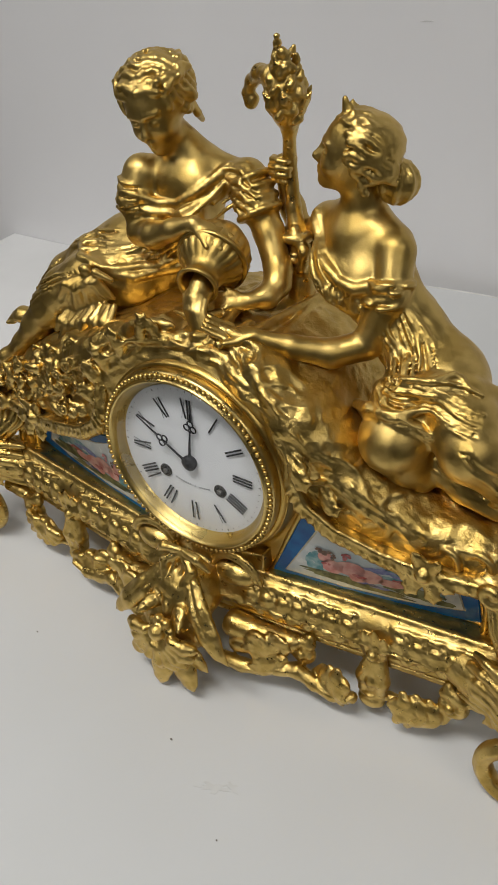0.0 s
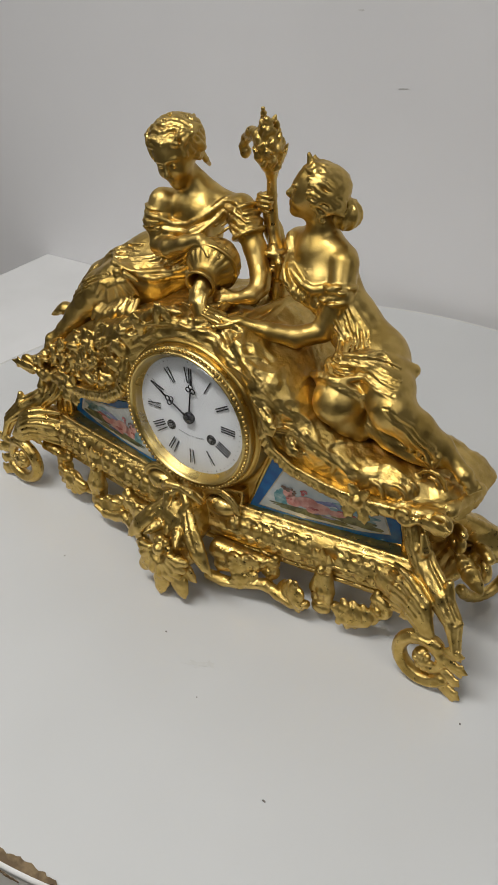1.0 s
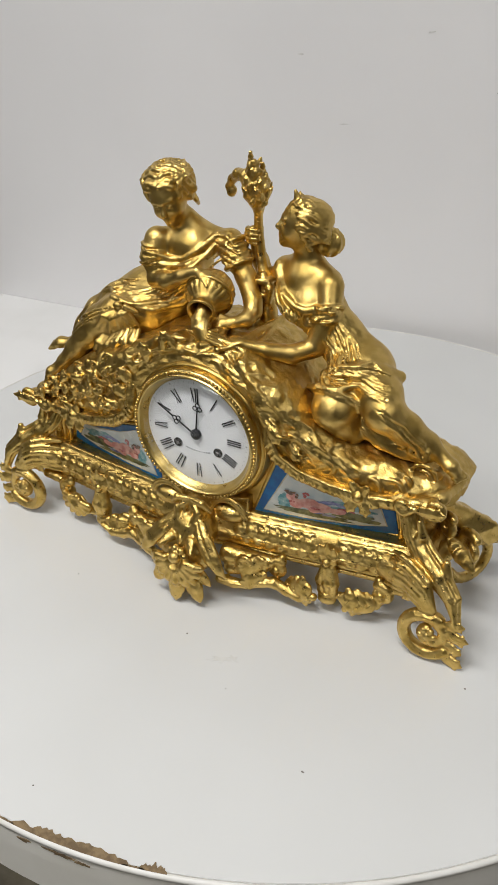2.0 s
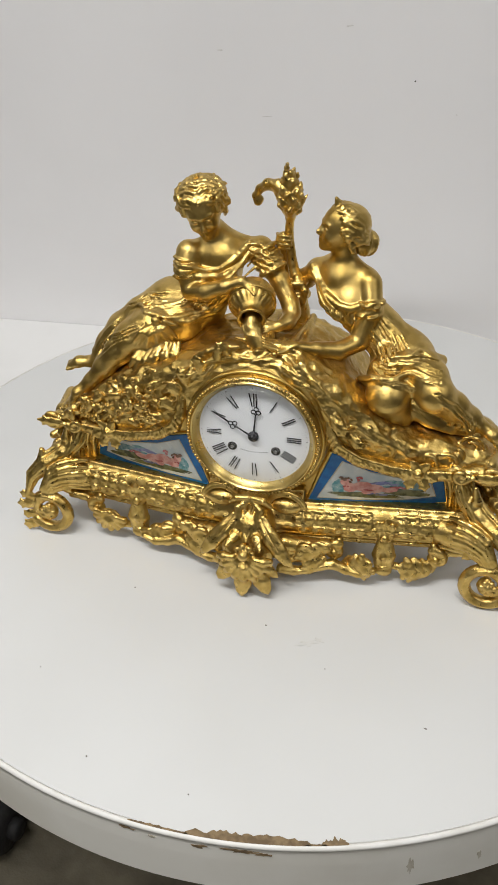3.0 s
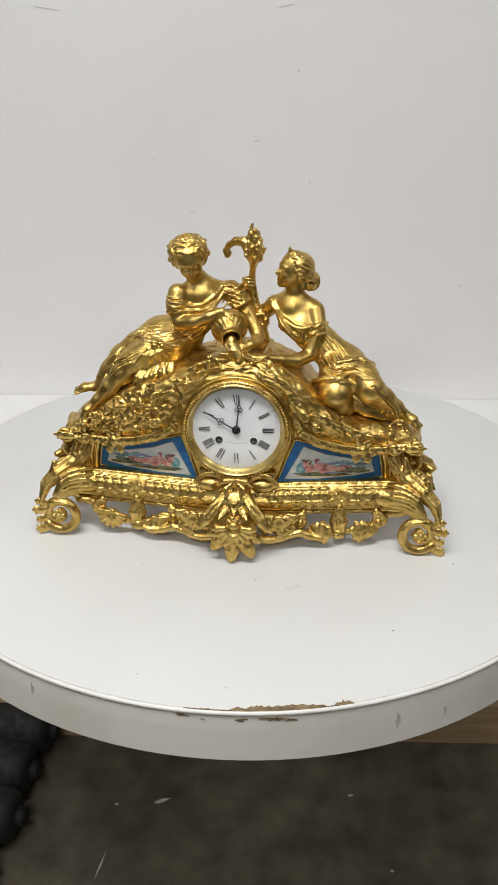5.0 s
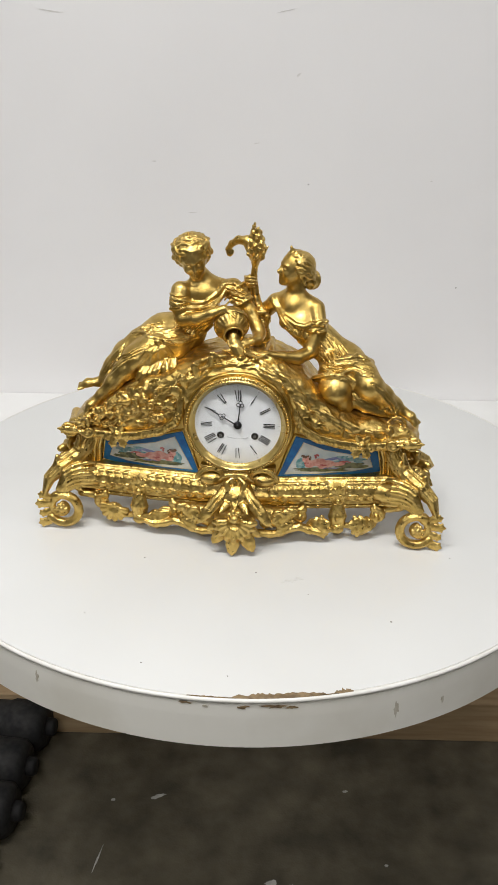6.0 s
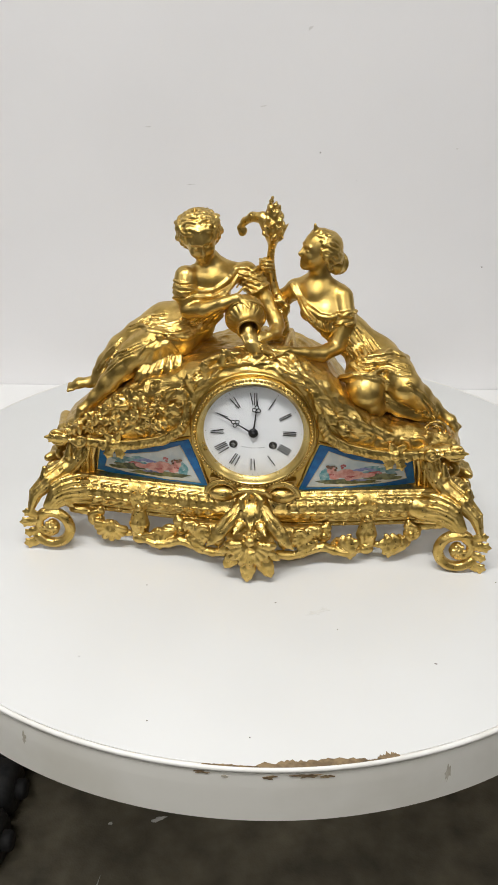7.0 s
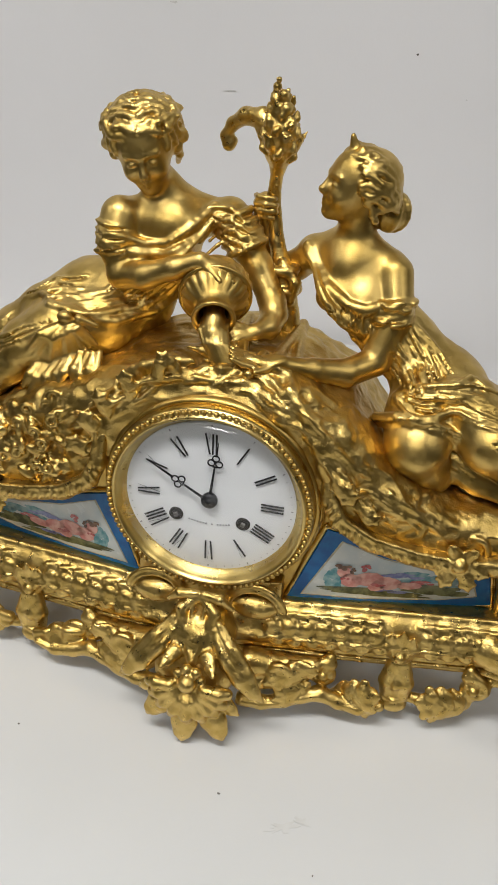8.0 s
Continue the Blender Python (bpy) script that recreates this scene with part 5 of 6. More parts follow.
    folds(c, [(-0.136, 0.221), (-0.150, 0.206), (-0.163, 0.190)], [(-0.138, 0.212), (-0.150, 0.196), (-0.160, 0.180)], 5, 0.0011, 7)
    folds(c, [(-0.098, 0.204), (-0.116, 0.196), (-0.134, 0.182)], [(-0.096, 0.190), (-0.110, 0.184), (-0.126, 0.174)], 5, 0.0011, 8)
    # fan of gathered cloth under the knot
    rg = np.random.RandomState(19)
    for i in range(15):
        t = i / 14
        ex, ez = -0.117 + 0.042 * t + rg.uniform(-0.0015, 0.0015), 0.206 + 0.018 * t * t - 0.005 * math.sin(3.1 * t) + rg.uniform(-0.004, 0.003)
        y = 0.0270 + 0.0010 * (i % 2) + 0.006 * t
        c.tube([(knot[0] + 0.006 * t, 0.0330, knot[1] - 0.004), (lerp(knot[0], ex, 0.5), y - 0.0022, lerp(knot[1], ez, 0.5) + 0.002), (ex, y + 0.001, ez + rg.uniform(-0.002, 0.002))], [0.0012, 0.0024, 0.0016], 0.0011)
    c.ball((knot[0], 0.0315, knot[1] - 0.001), (0.0046, 0.0034, 0.0036), 0.002)
    # hem that falls over the flowers
    for i in range(9):
        t = (i + rg.uniform(-0.3, 0.3)) / 8
        l = rg.uniform(0.6, 1.15)
        c.tube([(-0.108 + 0.034 * t, 0.031, 0.204 + 0.008 * t), (-0.110 + 0.040 * t - 0.004 * l, 0.0245, 0.204 + 0.009 * t - 0.010 * l), (-0.110 + 0.044 * t - 0.009 * l, 0.0215 + rg.uniform(0, 0.002), 0.204 + 0.010 * t - 0.019 * l)], [0.0020, 0.0032, 0.0020], 0.0013)
    small = ripple(21, 900)
    c.relief(lambda x, y, z: 0.00022 * small(x, y, z), (-0.150, 0.0, 0.175), (-0.030, 0.12, 0.262))
    # arms
    c.tube([(-0.073, 0.064, 0.274), (-0.073, 0.061, 0.262), (-0.069, 0.056, 0.2505)], [0.0088, 0.0084, 0.0076], 0.003)
    c.tube([(-0.069, 0.056, 0.2505), (-0.052, 0.048, 0.2545), (-0.034, 0.044, 0.2625), (-0.020, 0.044, 0.2685)], [0.0078, 0.0076, 0.0060, 0.0046], 0.003)
    hand(c, (-0.020, 0.044, 0.2685), (0.93, 0.05, -0.30), (0.2, -0.45, 0.9), 0.020, 0.20)
    c.tube([(-0.005, 0.083, 0.270), (0.005, 0.078, 0.257), (0.016, 0.070, 0.240), (0.0185, 0.065, 0.234)], [0.0088, 0.0084, 0.0076, 0.0074], 0.003)
    c.tube([(0.0185, 0.065, 0.234), (0.0170, 0.056, 0.2300), (0.0120, 0.047, 0.2300)], [0.0072, 0.0066, 0.0048], 0.003)
    hand(c, (0.0120, 0.047, 0.2300), (-0.75, -0.55, 0.05), (0.4, -0.5, 0.7), 0.0175, 0.3)
    # head bent over the urn, waved hair with a wreath
    fwd, up = (0.20, -0.92, -0.33), (-0.12, -0.26, 0.95)
    at = np.array((-0.0575, 0.0660, 0.3195))
    P = head(c, at, fwd, up, 0.98)
    f = unit(fwd)
    sd = unit(np.cross(f, up))
    u = np.cross(sd, f)
    hc = P(-0.0070, 0.0050)
    rr = np.array((0.0192, 0.0208, 0.0176))
    c.ball(hc, rr, 0.0015, (f, sd, u))
    for s in (-1, 1):
        # waves from the parting to the temples, then curls over the ears
        for j in range(9):
            f0 = 0.0120 - 0.0042 * j
            pts, rad = [], []
            for n in range(9):
                t = n / 8
                q = radians(6 + 100 * t + 5 * math.sin(10 * t + 1.5 * j))
                ff = f0 - 0.006 * t + 0.0014 * math.sin(8 * t + j)
                w = math.sqrt(max(0.10, 1 - ((ff + 0.0070) / 0.0205) ** 2))
                pts.append(P(ff, 0.0050 + 0.0188 * w * math.cos(q), s * 0.0208 * w * math.sin(q)))
                rad.append(0.0023 - 0.0006 * t)
            c.tube(pts, rad, 0.0003)
        for j in range(7):
            c.ball(P(-0.002 - 0.0020 * (j % 4) + rg.uniform(-0.001, 0.001), 0.004 - 0.0017 * j, s * (0.0192 + 0.0022 * math.sin(0.9 * j) - 0.0003 * j)), (0.0036, 0.0030, 0.0034), 0.0007)
        c.tube([P(-0.009, -0.006, s * 0.0165), P(-0.012, -0.014, s * 0.0158), P(-0.018, -0.022, s * 0.0130)], [0.0026, 0.0022, 0.0016], 0.0012)
    # wreath of small leaves round the crown
    for i in range(30):
        a = radians(i * 12 + rg.uniform(-4, 4))
        h = 0.50 + 0.10 * math.sin(2.6 * i)
        n = math.sqrt(1 - h * h)
        o = f * rr[0] * n * math.cos(a) + sd * rr[1] * n * math.sin(a) + u * rr[2] * h
        nn = unit(o)
        t = unit(unit(np.cross(nn, u)) * rg.choice((-1, 1)) + u * rg.uniform(-0.9, 0.9))
        c.ball(hc + o * 1.10, (0.0044, 0.0024, 0.0016), 0.0004, (t, np.cross(nn, t), nn))
        if i % 3 == 0:
            c.ball(hc + o * 1.15, 0.0017, 0.0004)
    c.ball(P(-0.0235, -0.002), (0.008, 0.010, 0.009), 0.003)
    lines = ripple(31, 1700)
    c.relief(lambda x, y, z: 0.0006 * lines(x * 0.8, y * 0.8, z * 0.6), at + (-0.03, -0.016, 0.008), at + (0.03, 0.04, 0.032))
    return c.skin("seated_figure", gilt_satin)


def kneeling():
    """Robed figure with a raised arm that catches the water."""
    c = Clay((-0.015, -0.005, 0.12), (0.23, 0.13, 0.345), 0.00105)
    # torso
    c.tube([(0.114, 0.070, 0.206), (0.092, 0.074, 0.223), (0.071, 0.079, 0.244), (0.059, 0.081, 0.262)], [0.0205, 0.0185, 0.0190, 0.0170], 0.008, ((0.4, -1, 0), 0.85))
    c.tube([(0.036, 0.091, 0.264), (0.056, 0.088, 0.271), (0.078, 0.081, 0.263)], [0.0105, 0.0118, 0.0116], 0.008)
    c.ball((0.049, 0.068, 0.248), 0.0082, 0.010).ball((0.067, 0.067, 0.246), 0.0084, 0.010)
    c.tube([(0.059, 0.086, 0.272), (0.058, 0.084, 0.286), (0.057, 0.080, 0.298)], [0.0112, 0.0090, 0.0092], 0.005)
    # hips, thighs, knees and shins
    c.ball((0.118, 0.068, 0.203), (0.0240, 0.0190, 0.0200), 0.010)
    c.tube([(0.110, 0.062, 0.200), (0.108, 0.048, 0.191), (0.108, 0.036, 0.184)], [0.0205, 0.0190, 0.0175], 0.006)
    c.ball((0.1080, 0.0335, 0.1812), (0.0178, 0.0183, 0.0160), 0.005)
    c.tube([(0.1080, 0.0320, 0.1790), (0.1150, 0.0360, 0.1680), (0.1220, 0.0400, 0.1590)], [0.0150, 0.0120, 0.0090], 0.004)
    c.tube([(0.124, 0.060, 0.203), (0.138, 0.048, 0.194), (0.147, 0.038, 0.186)], [0.0200, 0.0180, 0.0158], 0.005)
    c.tube([(0.147, 0.038, 0.185), (0.163, 0.046, 0.171), (0.178, 0.055, 0.157), (0.189, 0.056, 0.148)], [0.0155, 0.0126, 0.0090, 0.0060], 0.004)
    c.tube([(0.112, 0.050, 0.168), (0.140, 0.050, 0.164), (0.170, 0.056, 0.152)], [0.013, 0.012, 0.008], 0.004)
    foot(c, (0.187, 0.056, 0.150), (0.76, -0.10, -0.62), (0.5, -0.6, 0.6), 0.027)
    # skirt turned back round the near knee, open like a shell towards the other figure
    c.tube([(0.0790, 0.046, 0.1850), (0.0840, 0.038, 0.1930), (0.0950, 0.0290, 0.2000), (0.1090, 0.0260, 0.2010), (0.1230, 0.0300, 0.1960), (0.1330, 0.0340, 0.1860)], [0.0016, 0.0026, 0.0026, 0.0026, 0.0024, 0.0012], 0.0012)
    folds(c, [(0.082, 0.193), (0.096, 0.201), (0.114, 0.202), (0.132, 0.193)], [(0.088, 0.186), (0.100, 0.194), (0.114, 0.195), (0.126, 0.188)], 3, 0.0010, 11)
    c.tube([(0.0785, 0.047, 0.1850), (0.0800, 0.042, 0.1760), (0.0860, 0.036, 0.1680), (0.0960, 0.0310, 0.1610), (0.1080, 0.0300, 0.1560)], [0.0018, 0.0026, 0.0030, 0.0030, 0.0022], 0.0012)
    for i in range(4):
        o = 0.0040 * i
        c.tube([(0.0825 + 0.5 * o, 0.042 - 0.2 * o, 0.1800 - 0.5 * o), (0.0890 + 0.6 * o, 0.033, 0.1700 - 0.3 * o), (0.0990 + 0.6 * o, 0.0290 + 0.1 * o, 0.1625 - 0.2 * o), (0.1130 + 0.3 * o, 0.0310, 0.1560)], [0.0014, 0.0024, 0.0022, 0.0014], 0.0008)
    # cuffs of the hem above the ankle
    for i in range(4):
        o = 0.0052 * i
        c.tube([(0.162 + o, 0.050 + 0.3 * o, 0.1790 - 0.9 * o), (0.166 + o, 0.0395 + 0.3 * o, 0.1700 - 0.9 * o), (0.164 + o, 0.0385 + 0.3 * o, 0.1600 - 0.7 * o), (0.158 + o, 0.0420 + 0.3 * o, 0.1520 - 0.5 * o)], [0.0016, 0.0024, 0.0024, 0.0014], 0.0010)
    # skirt along the other shin, with a hem at the ankle
    folds(c, [(0.130, 0.176), (0.146, 0.164), (0.164, 0.156), (0.183, 0.150)], [(0.128, 0.164), (0.146, 0.154), (0.164, 0.148), (0.182, 0.143)], 5, 0.0012, 12)
    c.tube([(0.126, 0.042, 0.164), (0.144, 0.042, 0.157), (0.162, 0.046, 0.151), (0.181, 0.052, 0.145)], [0.004, 0.0056, 0.0052, 0.003], 0.003)
    folds(c, [(0.152, 0.196), (0.166, 0.182), (0.180, 0.164), (0.184, 0.150)], [(0.146, 0.192), (0.158, 0.178), (0.172, 0.160), (0.178, 0.148)], 3, 0.0010, 13)
    folds(c, [(0.088, 0.246), (0.100, 0.236), (0.116, 0.222)], [(0.074, 0.234), (0.086, 0.220), (0.098, 0.208)], 9, 0.0014, 17, 0.0012)
    folds(c, [(0.098, 0.240), (0.110, 0.230), (0.124, 0.218)], [(0.090, 0.240), (0.102, 0.228), (0.114, 0.214)], 3, 0.0012, 18, 0.0012)
    for q in range(4):
        c.tube([(0.080 + 0.003 * q, 0.044 - 0.003 * q, 0.1865 + 0.0006 * q), (0.089 + 0.002 * q, 0.033 - 0.001 * q, 0.1960 - 0.0014 * q), (0.104, 0.0245 + 0.0004 * q, 0.2000 - 0.0036 * q), (0.120 - 0.001 * q, 0.0270 + 0.0006 * q, 0.1960 - 0.0040 * q), (0.131 - 0.002 * q, 0.0340, 0.1850 - 0.0030 * q)], [0.0010, 0.0017, 0.0018, 0.0016, 0.0008], 0.0006)
    # cloth rolled round the hips
    c.tube([(0.094, 0.044, 0.2030), (0.106, 0.041, 0.2080), (0.122, 0.043, 0.2120), (0.138, 0.052, 0.2100), (0.148, 0.064, 0.2040)], [0.0040, 0.0062, 0.0070, 0.0066, 0.0050], 0.003)
    folds(c, [(0.092, 0.203), (0.108, 0.200), (0.128, 0.203), (0.150, 0.198)], [(0.096, 0.213), (0.112, 0.217), (0.130, 0.220), (0.150, 0.212)], 9, 0.0011, 14)
    # bodice: edge from the far shoulder to the sleeve, folds under it
    c.stroke([(0.030, 0.273), (0.038, 0.264), (0.048, 0.254), (0.060, 0.2475), (0.070, 0.246), (0.077, 0.248)], [0.0020, 0.0024, 0.0026, 0.0026, 0.0028, 0.0026])
    for i in range(5):
        c.stroke([(0.030 + 0.0030 * i, 0.270 - 0.0030 * i), (0.040 + 0.0030 * i, 0.257 - 0.0032 * i), (0.052 + 0.0034 * i, 0.246 - 0.0028 * i), (0.068 + 0.003 * i, 0.2415 - 0.0030 * i)], [0.0010, 0.0018, 0.0018, 0.0010])
    folds(c, [(0.056, 0.240), (0.064, 0.224), (0.084, 0.206)], [(0.096, 0.240), (0.106, 0.228), (0.116, 0.216)], 14, 0.0012, 15)
    folds(c, [(0.044, 0.250), (0.050, 0.240), (0.060, 0.226)], [(0.070, 0.244), (0.070, 0.236), (0.076, 0.224)], 8, 0.0010, 16)
    small = ripple(22, 900)
    c.relief(lambda x, y, z: 0.00028 * small(x, y, z), (0.05, 0.03, 0.195), (0.14, 0.12, 0.245))
    # near arm with rolled sleeve, hand under the stream
    c.tube([(0.082, 0.077, 0.262), (0.0865, 0.066, 0.243), (0.0785, 0.057, 0.218)], [0.0108, 0.0096, 0.0082], 0.0016)
    for t in (0.30, 0.42, 0.54):
        p = lerp((0.085, 0.072, 0.256), (0.0815, 0.060, 0.226), t)
        scroll(c, p, (1, 0.1, 0.25), (0, 1, -0.4), 0.0096, 0.0096, 0, 360, 0.0022, 0.0022, 0.0010, 20)
    rg = np.random.RandomState(15)
    for i in range(26):
        a = i * 2.4
        p = lerp((0.0855, 0.070, 0.252), (0.0820, 0.061, 0.230), rg.uniform(0.1, 0.7)) + np.array((0.0108 * math.cos(a), 0.0108 * math.sin(a), 0.002 * math.cos(a) - 0.004 * math.sin(a)))
        c.ball(p, (0.0042, 0.0020, 0.0018), 0.0008, ((-math.sin(a), math.cos(a), rg.uniform(-0.7, 0.7)), (math.cos(a), math.sin(a), 0), (0, 0, 1)))
    c.tube([(0.0785, 0.057, 0.217), (0.0640, 0.045, 0.2135), (0.0470, 0.034, 0.2180), (0.0320, 0.026, 0.2225)], [0.0082, 0.0080, 0.0064, 0.0047], 0.002)
    hand(c, (0.031, 0.025, 0.222), (-0.92, -0.30, 0.18), (0.2, 0.3, -0.9), 0.021, 0.12)
    # raised arm with the torch
    c.tube([(0.036, 0.093, 0.264), (0.024, 0.098, 0.253), (0.014, 0.100, 0.246)], [0.0100, 0.0085, 0.0074], 0.003)
    c.tube([(0.014, 0.100, 0.246), (0.008, 0.098, 0.265), (0.005, 0.096, 0.280)], [0.0074, 0.0068, 0.0048], 0.003)
    c.ball((0.0045, 0.0945, 0.2880), (0.0058, 0.0050, 0.0072), 0.002)
    for i, w in enumerate((0.0015, 0.0, 0.0, 0.001)):
        z = 0.2818 + 0.0036 * i
        c.tube([(-0.001, 0.0945, z), (0.0005 + w, 0.0885, z + 0.0006), (0.0060, 0.0860 + w, z + 0.0010), (0.0115 - w, 0.0880, z + 0.0004), (0.0120 - w, 0.0915, z)], [0.0017, 0.0019, 0.0017, 0.0016, 0.0013], 0.0003)
    c.tube([(0.008, 0.0945, 0.288), (0.0115, 0.0925, 0.2955), (0.0110, 0.0900, 0.3000)], [0.0020, 0.0018, 0.0014], 0.0008)
    # head, turned to the other figure, bound hair and bun
    fwd, up = (-0.90, -0.40, 0.18), (0.18, 0.02, 0.97)
    at = np.array((0.0555, 0.0785, 0.3080))
    P = head(c, at, fwd, up, 0.90)
    f = unit(fwd)
    sd = unit(np.cross(f, up))
    u = np.cross(sd, f)
    c.ball(P(-0.0085, 0.0052), (0.0172, 0.0164, 0.0158), 0.0012, (f, sd, u))
    bun = P(-0.0275, -0.0120)
    c.ball(bun, (0.0100, 0.0104, 0.0102), 0.0015, (f, sd, u))
    for q in (0, 45, 90, 135):
        a = radians(q)
        scroll(c, bun, f * math.cos(a) + sd * math.sin(a), u, 0.0098, 0.0098, 0, 360, 0.0018, 0.0018, 0.0004, 18)
    rg = np.random.RandomState(12)
    # strands swept back from the brow to the bun
    for s in (-1, 1):
        for j in range(11):
            th = 3 + 11.5 * j
            f0 = 0.0112 - 0.0135 * (j / 10) ** 0.8
            pts, rad = [], []
            for n in range(9):
                t = n / 8
                ff = f0 + (-0.0250 - f0) * t
                q = radians(th * (1 - 0.25 * t * t) + 5 * math.sin(9 * t + 1.7 * j))
                rr = 0.0207 * math.sqrt(max(0.12, 1 - ((ff + 0.0070) / 0.0235) ** 2))
                pts.append(P(ff, 0.0025 - 0.010 * t * t + rr * math.cos(q), s * rr * 0.97 * math.sin(q)))
                rad.append(0.0012 + 0.0009 * math.sin(3.1 * (0.15 + 0.7 * t)))
            c.tube(pts, rad, 0.0004)
        for j in range(7):
            c.ball(P(0.0035 - 0.0026 * j + rg.uniform(-0.001, 0.001), 0.0035 - 0.0030 * j, s * 0.0172), (0.0024, 0.0026, 0.0024), 0.0006)
    c.tube([P(0.007, 0.020), P(0.0100, 0.0265)], [0.003, 0.0014], 0.001)
    for j in range(13):
        a = radians(-90 + 15 * j)
        c.ball(P(0.0060 - 0.009 * abs(math.sin(a)), 0.002 + 0.0198 * math.cos(a), 0.0186 * math.sin(a)), (0.0022, 0.0022, 0.0022), 0.0006)
    c.tube([P(0.005, 0.020, 0.006), P(0.006, 0.0235, 0.007)], [0.0024, 0.0012], 0.001)
    lines = ripple(32, 1700)
    c.relief(lambda x, y, z: 0.0004 * lines(x * 0.5, y * 0.5, z), at + (0.002, -0.03, -0.012), at + (0.038, 0.03, 0.03))
    return c.skin("kneeling_figure", gilt_satin)


part("seated_figure", seated(), gilt_satin, clock, "gilt statuette of a wreathed robed figure leaning on an urn")
part("kneeling_figure", kneeling(), gilt_satin, clock, "gilt statuette of a robed figure holding a torch")

# torch with flame and curling leaf
to = Clay((-0.032, 0.055, 0.20), (0.045, 0.118, 0.372), 0.0009)
to.tube([(0.030, 0.074, 0.215), (0.025, 0.078, 0.235), (0.021, 0.082, 0.258)], [0.0082, 0.0078, 0.0074], 0.002)
to.tube([(0.021, 0.082, 0.258), (0.016, 0.085, 0.275), (0.012, 0.088, 0.300), (0.014, 0.085, 0.318)], [0.0064, 0.0042, 0.0038, 0.0036], 0.002)
for z, x in ((0.262, 0.021), (0.250, 0.023)):
    scroll(to, (x, 0.080, z), (1, 0, 0), (0, 1, 0), 0.0078, 0.0078, 0, 360, 0.0026, 0.0026, 0.001, 20)
to.tube([(0.022, 0.076, 0.266), (0.030, 0.073, 0.256), (0.028, 0.073, 0.246)], [0.003, 0.0034, 0.003], 0.002)
to.tube([(0.014, 0.085, 0.318), (0.0145, 0.083, 0.326), (0.0155, 0.081, 0.336), (0.0145, 0.079, 0.346)], [0.0046, 0.0080, 0.0090, 0.0056], 0.003)
for a in range(0, 360, 60):
    d = np.array((math.cos(radians(a)), math.sin(radians(a)), 0))
    p = np.array((0.0150, 0.082, 0.322))
    leaf(to, p + d * 0.005, p + d * 0.0115 + (0, 0, 0.016), 0.004, d, 3, 0.003)
for j, (x, z, r) in enumerate(((0.012, 0.347, 0.0034), (0.018, 0.349, 0.0032), (0.012, 0.353, 0.003), (0.0165, 0.356, 0.0028), (0.0125, 0.3595, 0.0024), (0.0135, 0.363, 0.0017), (0.0205, 0.343, 0.0028), (0.010, 0.341, 0.003))):
    to.ball((x, 0.077 - 0.002 * (j % 2), z), r, 0.001)
to.tube([(0.012, 0.080, 0.335), (0.004, 0.085, 0.3415), (-0.006, 0.089, 0.3415), (-0.014, 0.093, 0.336), (-0.0185, 0.095, 0.329), (-0.0165, 0.095, 0.3245), (-0.0145, 0.095, 0.3265)], [0.0064, 0.0058, 0.0046, 0.0036, 0.0030, 0.0034, 0.0030], 0.002)
rg = np.random.RandomState(6)
for j in range(34):
    a, h = j * 2.4, 0.324 + 0.032 * j / 34
    r = np.interp(h, (0.322, 0.330, 0.340, 0.350, 0.358), (0.0062, 0.0090, 0.0084, 0.0046, 0.0028))
    d = np.array((math.cos(a), math.sin(a), 0))
    p = np.array((0.0150, 0.0805, h)) + d * r
    q = unit(np.array((0, 0, 1)) + rg.uniform(-0.9, 0.9) * np.array((-d[1], d[0], 0)) + 0.3 * d)
    to.tube([p - q * 0.003, p + d * 0.0010, p + q * 0.0030 + d * 0.0004], [0.0012, 0.0021, 0.0013], 0.0008)
to.ball((-0.002, 0.085, 0.344), 0.0026, 0.001).ball((0.004, 0.084, 0.3455), 0.0026, 0.001)
part("torch", to.skin("torch", gilt_chased), gilt_chased, clock, "gilt flaming torch with a curled leaf").location = (-0.003, 0.006, -0.0070)

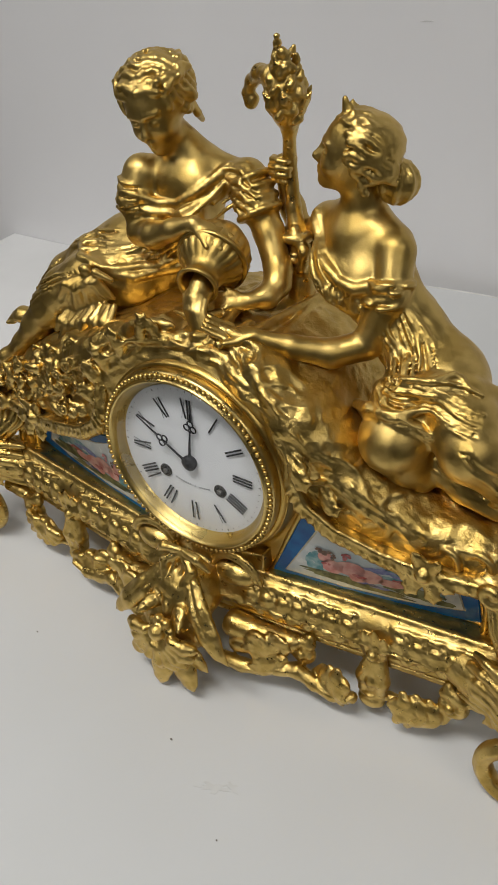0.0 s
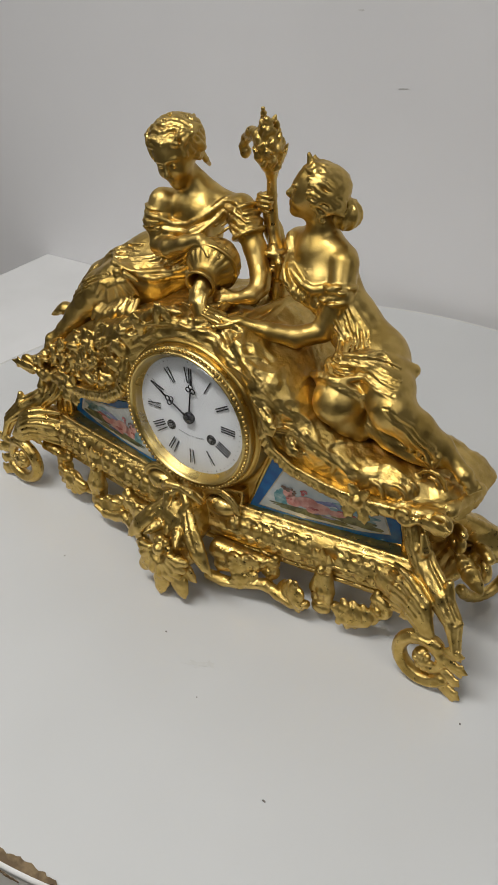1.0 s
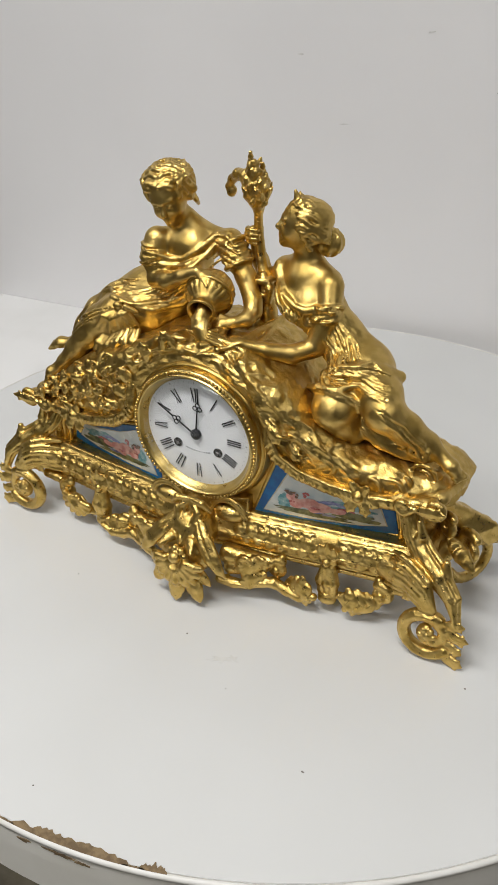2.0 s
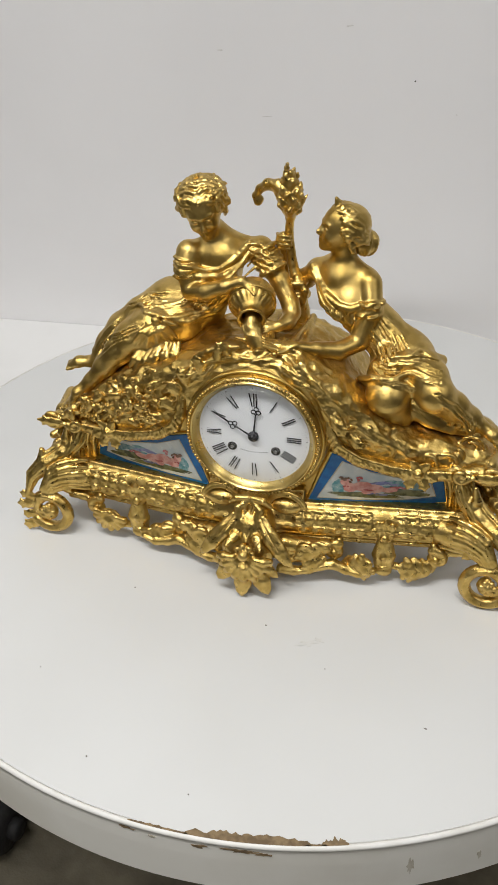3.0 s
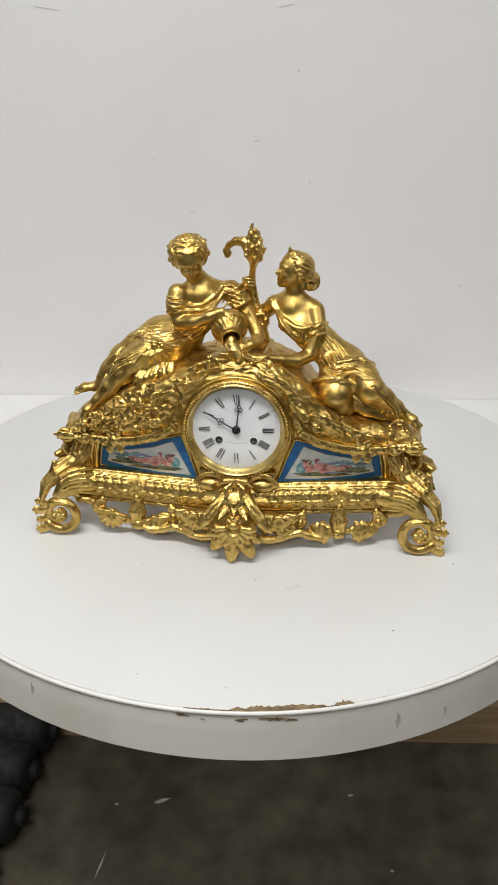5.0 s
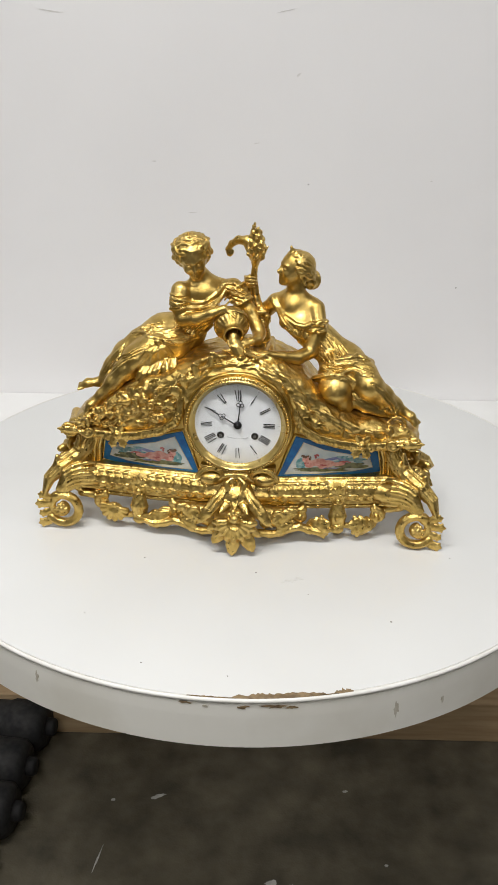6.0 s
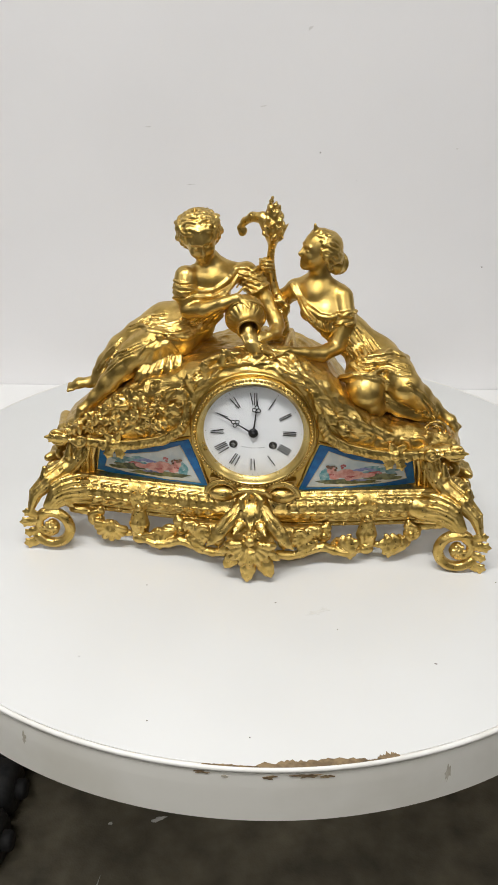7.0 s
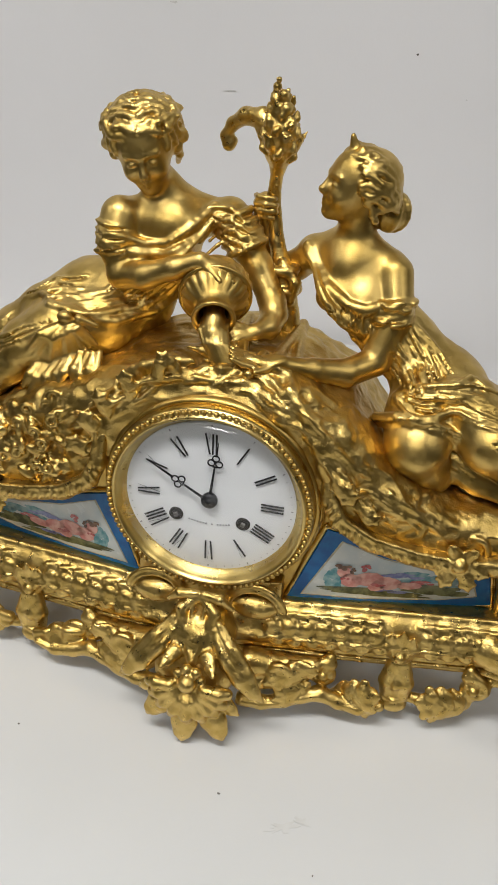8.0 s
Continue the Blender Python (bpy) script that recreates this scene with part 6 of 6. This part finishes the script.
# urn and the water that runs from it
axis = Vector((0.20, -0.94, -0.27)).normalized()
m = Matrix.Translation((-0.0085, 0.046, 0.2535)) @ axis.to_track_quat("Z", "Y").to_matrix().to_4x4()
gad = lambda a, h: 1 + (0.055 * abs(math.sin(10 * a)) if -0.010 < h < 0.006 else 0)
urn = part("urn", lathe([(0, -0.026), (0.010, -0.024), (0.0165, -0.016), (0.0188, -0.0098), (0.0190, -0.004), (0.0175, 0.002), (0.0150, 0.0058), (0.0120, 0.0085), (0.0098, 0.0125), (0.0098, 0.0160), (0.0112, 0.0180), (0.0120, 0.0196), (0.0114, 0.0210), (0.0100, 0.0206), (0.0088, 0.0185), (0.0080, 0.006), (0, 0.004)], m, 120, gad), gilt_satin, clock, "gilt gadrooned urn tipped forward", True)
urn.location = (-0.003, 0.0, -0.0055)
bm = lathe([(0.0192, -0.0030), (0.0204, -0.0022), (0.0204, -0.0002), (0.0188, 0.0006), (0.017, -0.001)], m, 80, closed=True)
part("urn_ring", bm, gilt_plain, urn, smooth=True)
wt = Clay((-0.02, -0.005, 0.205), (0.04, 0.05, 0.265), 0.0008)
for i in range(7):
    w = (i - 3) / 3
    h = 0.0030 * (1 - w * w)
    wt.tube([(-0.005 + 0.0064 * w, 0.0340, 0.2450 + h), (-0.004 + 0.0066 * w, 0.0245, 0.2425 + h), (-0.001 + 0.0058 * w, 0.0190 - 0.5 * h, 0.2375 + 0.4 * h), (0.004 + 0.0058 * w, 0.0165 - 0.5 * h, 0.2300), (0.008 + 0.0070 * w, 0.0150 - 0.4 * h, 0.2225)], [0.0016, 0.0018, 0.0017, 0.0016, 0.0014], 0.0003)
wt.tube([(-0.0075, 0.040, 0.2500), (-0.0050, 0.0300, 0.2470), (-0.0035, 0.0235, 0.2425), (-0.0005, 0.0205, 0.2370), (0.0035, 0.0185, 0.2300), (0.0070, 0.0170, 0.2230)], [0.0062, 0.0052, 0.0040, 0.0030, 0.0030, 0.0036], 0.002)
for i in range(9):
    wt.ball((0.001 + 0.0022 * i, 0.013 + 0.002 * (i % 2), 0.222 + 0.002 * ((i * 7) % 3)), 0.0028, 0.0012)
part("water", wt.skin("water", gilt_satin), gilt_satin, clock, "gilt stream of poured water").location = (-0.003, 0.0, -0.0055)
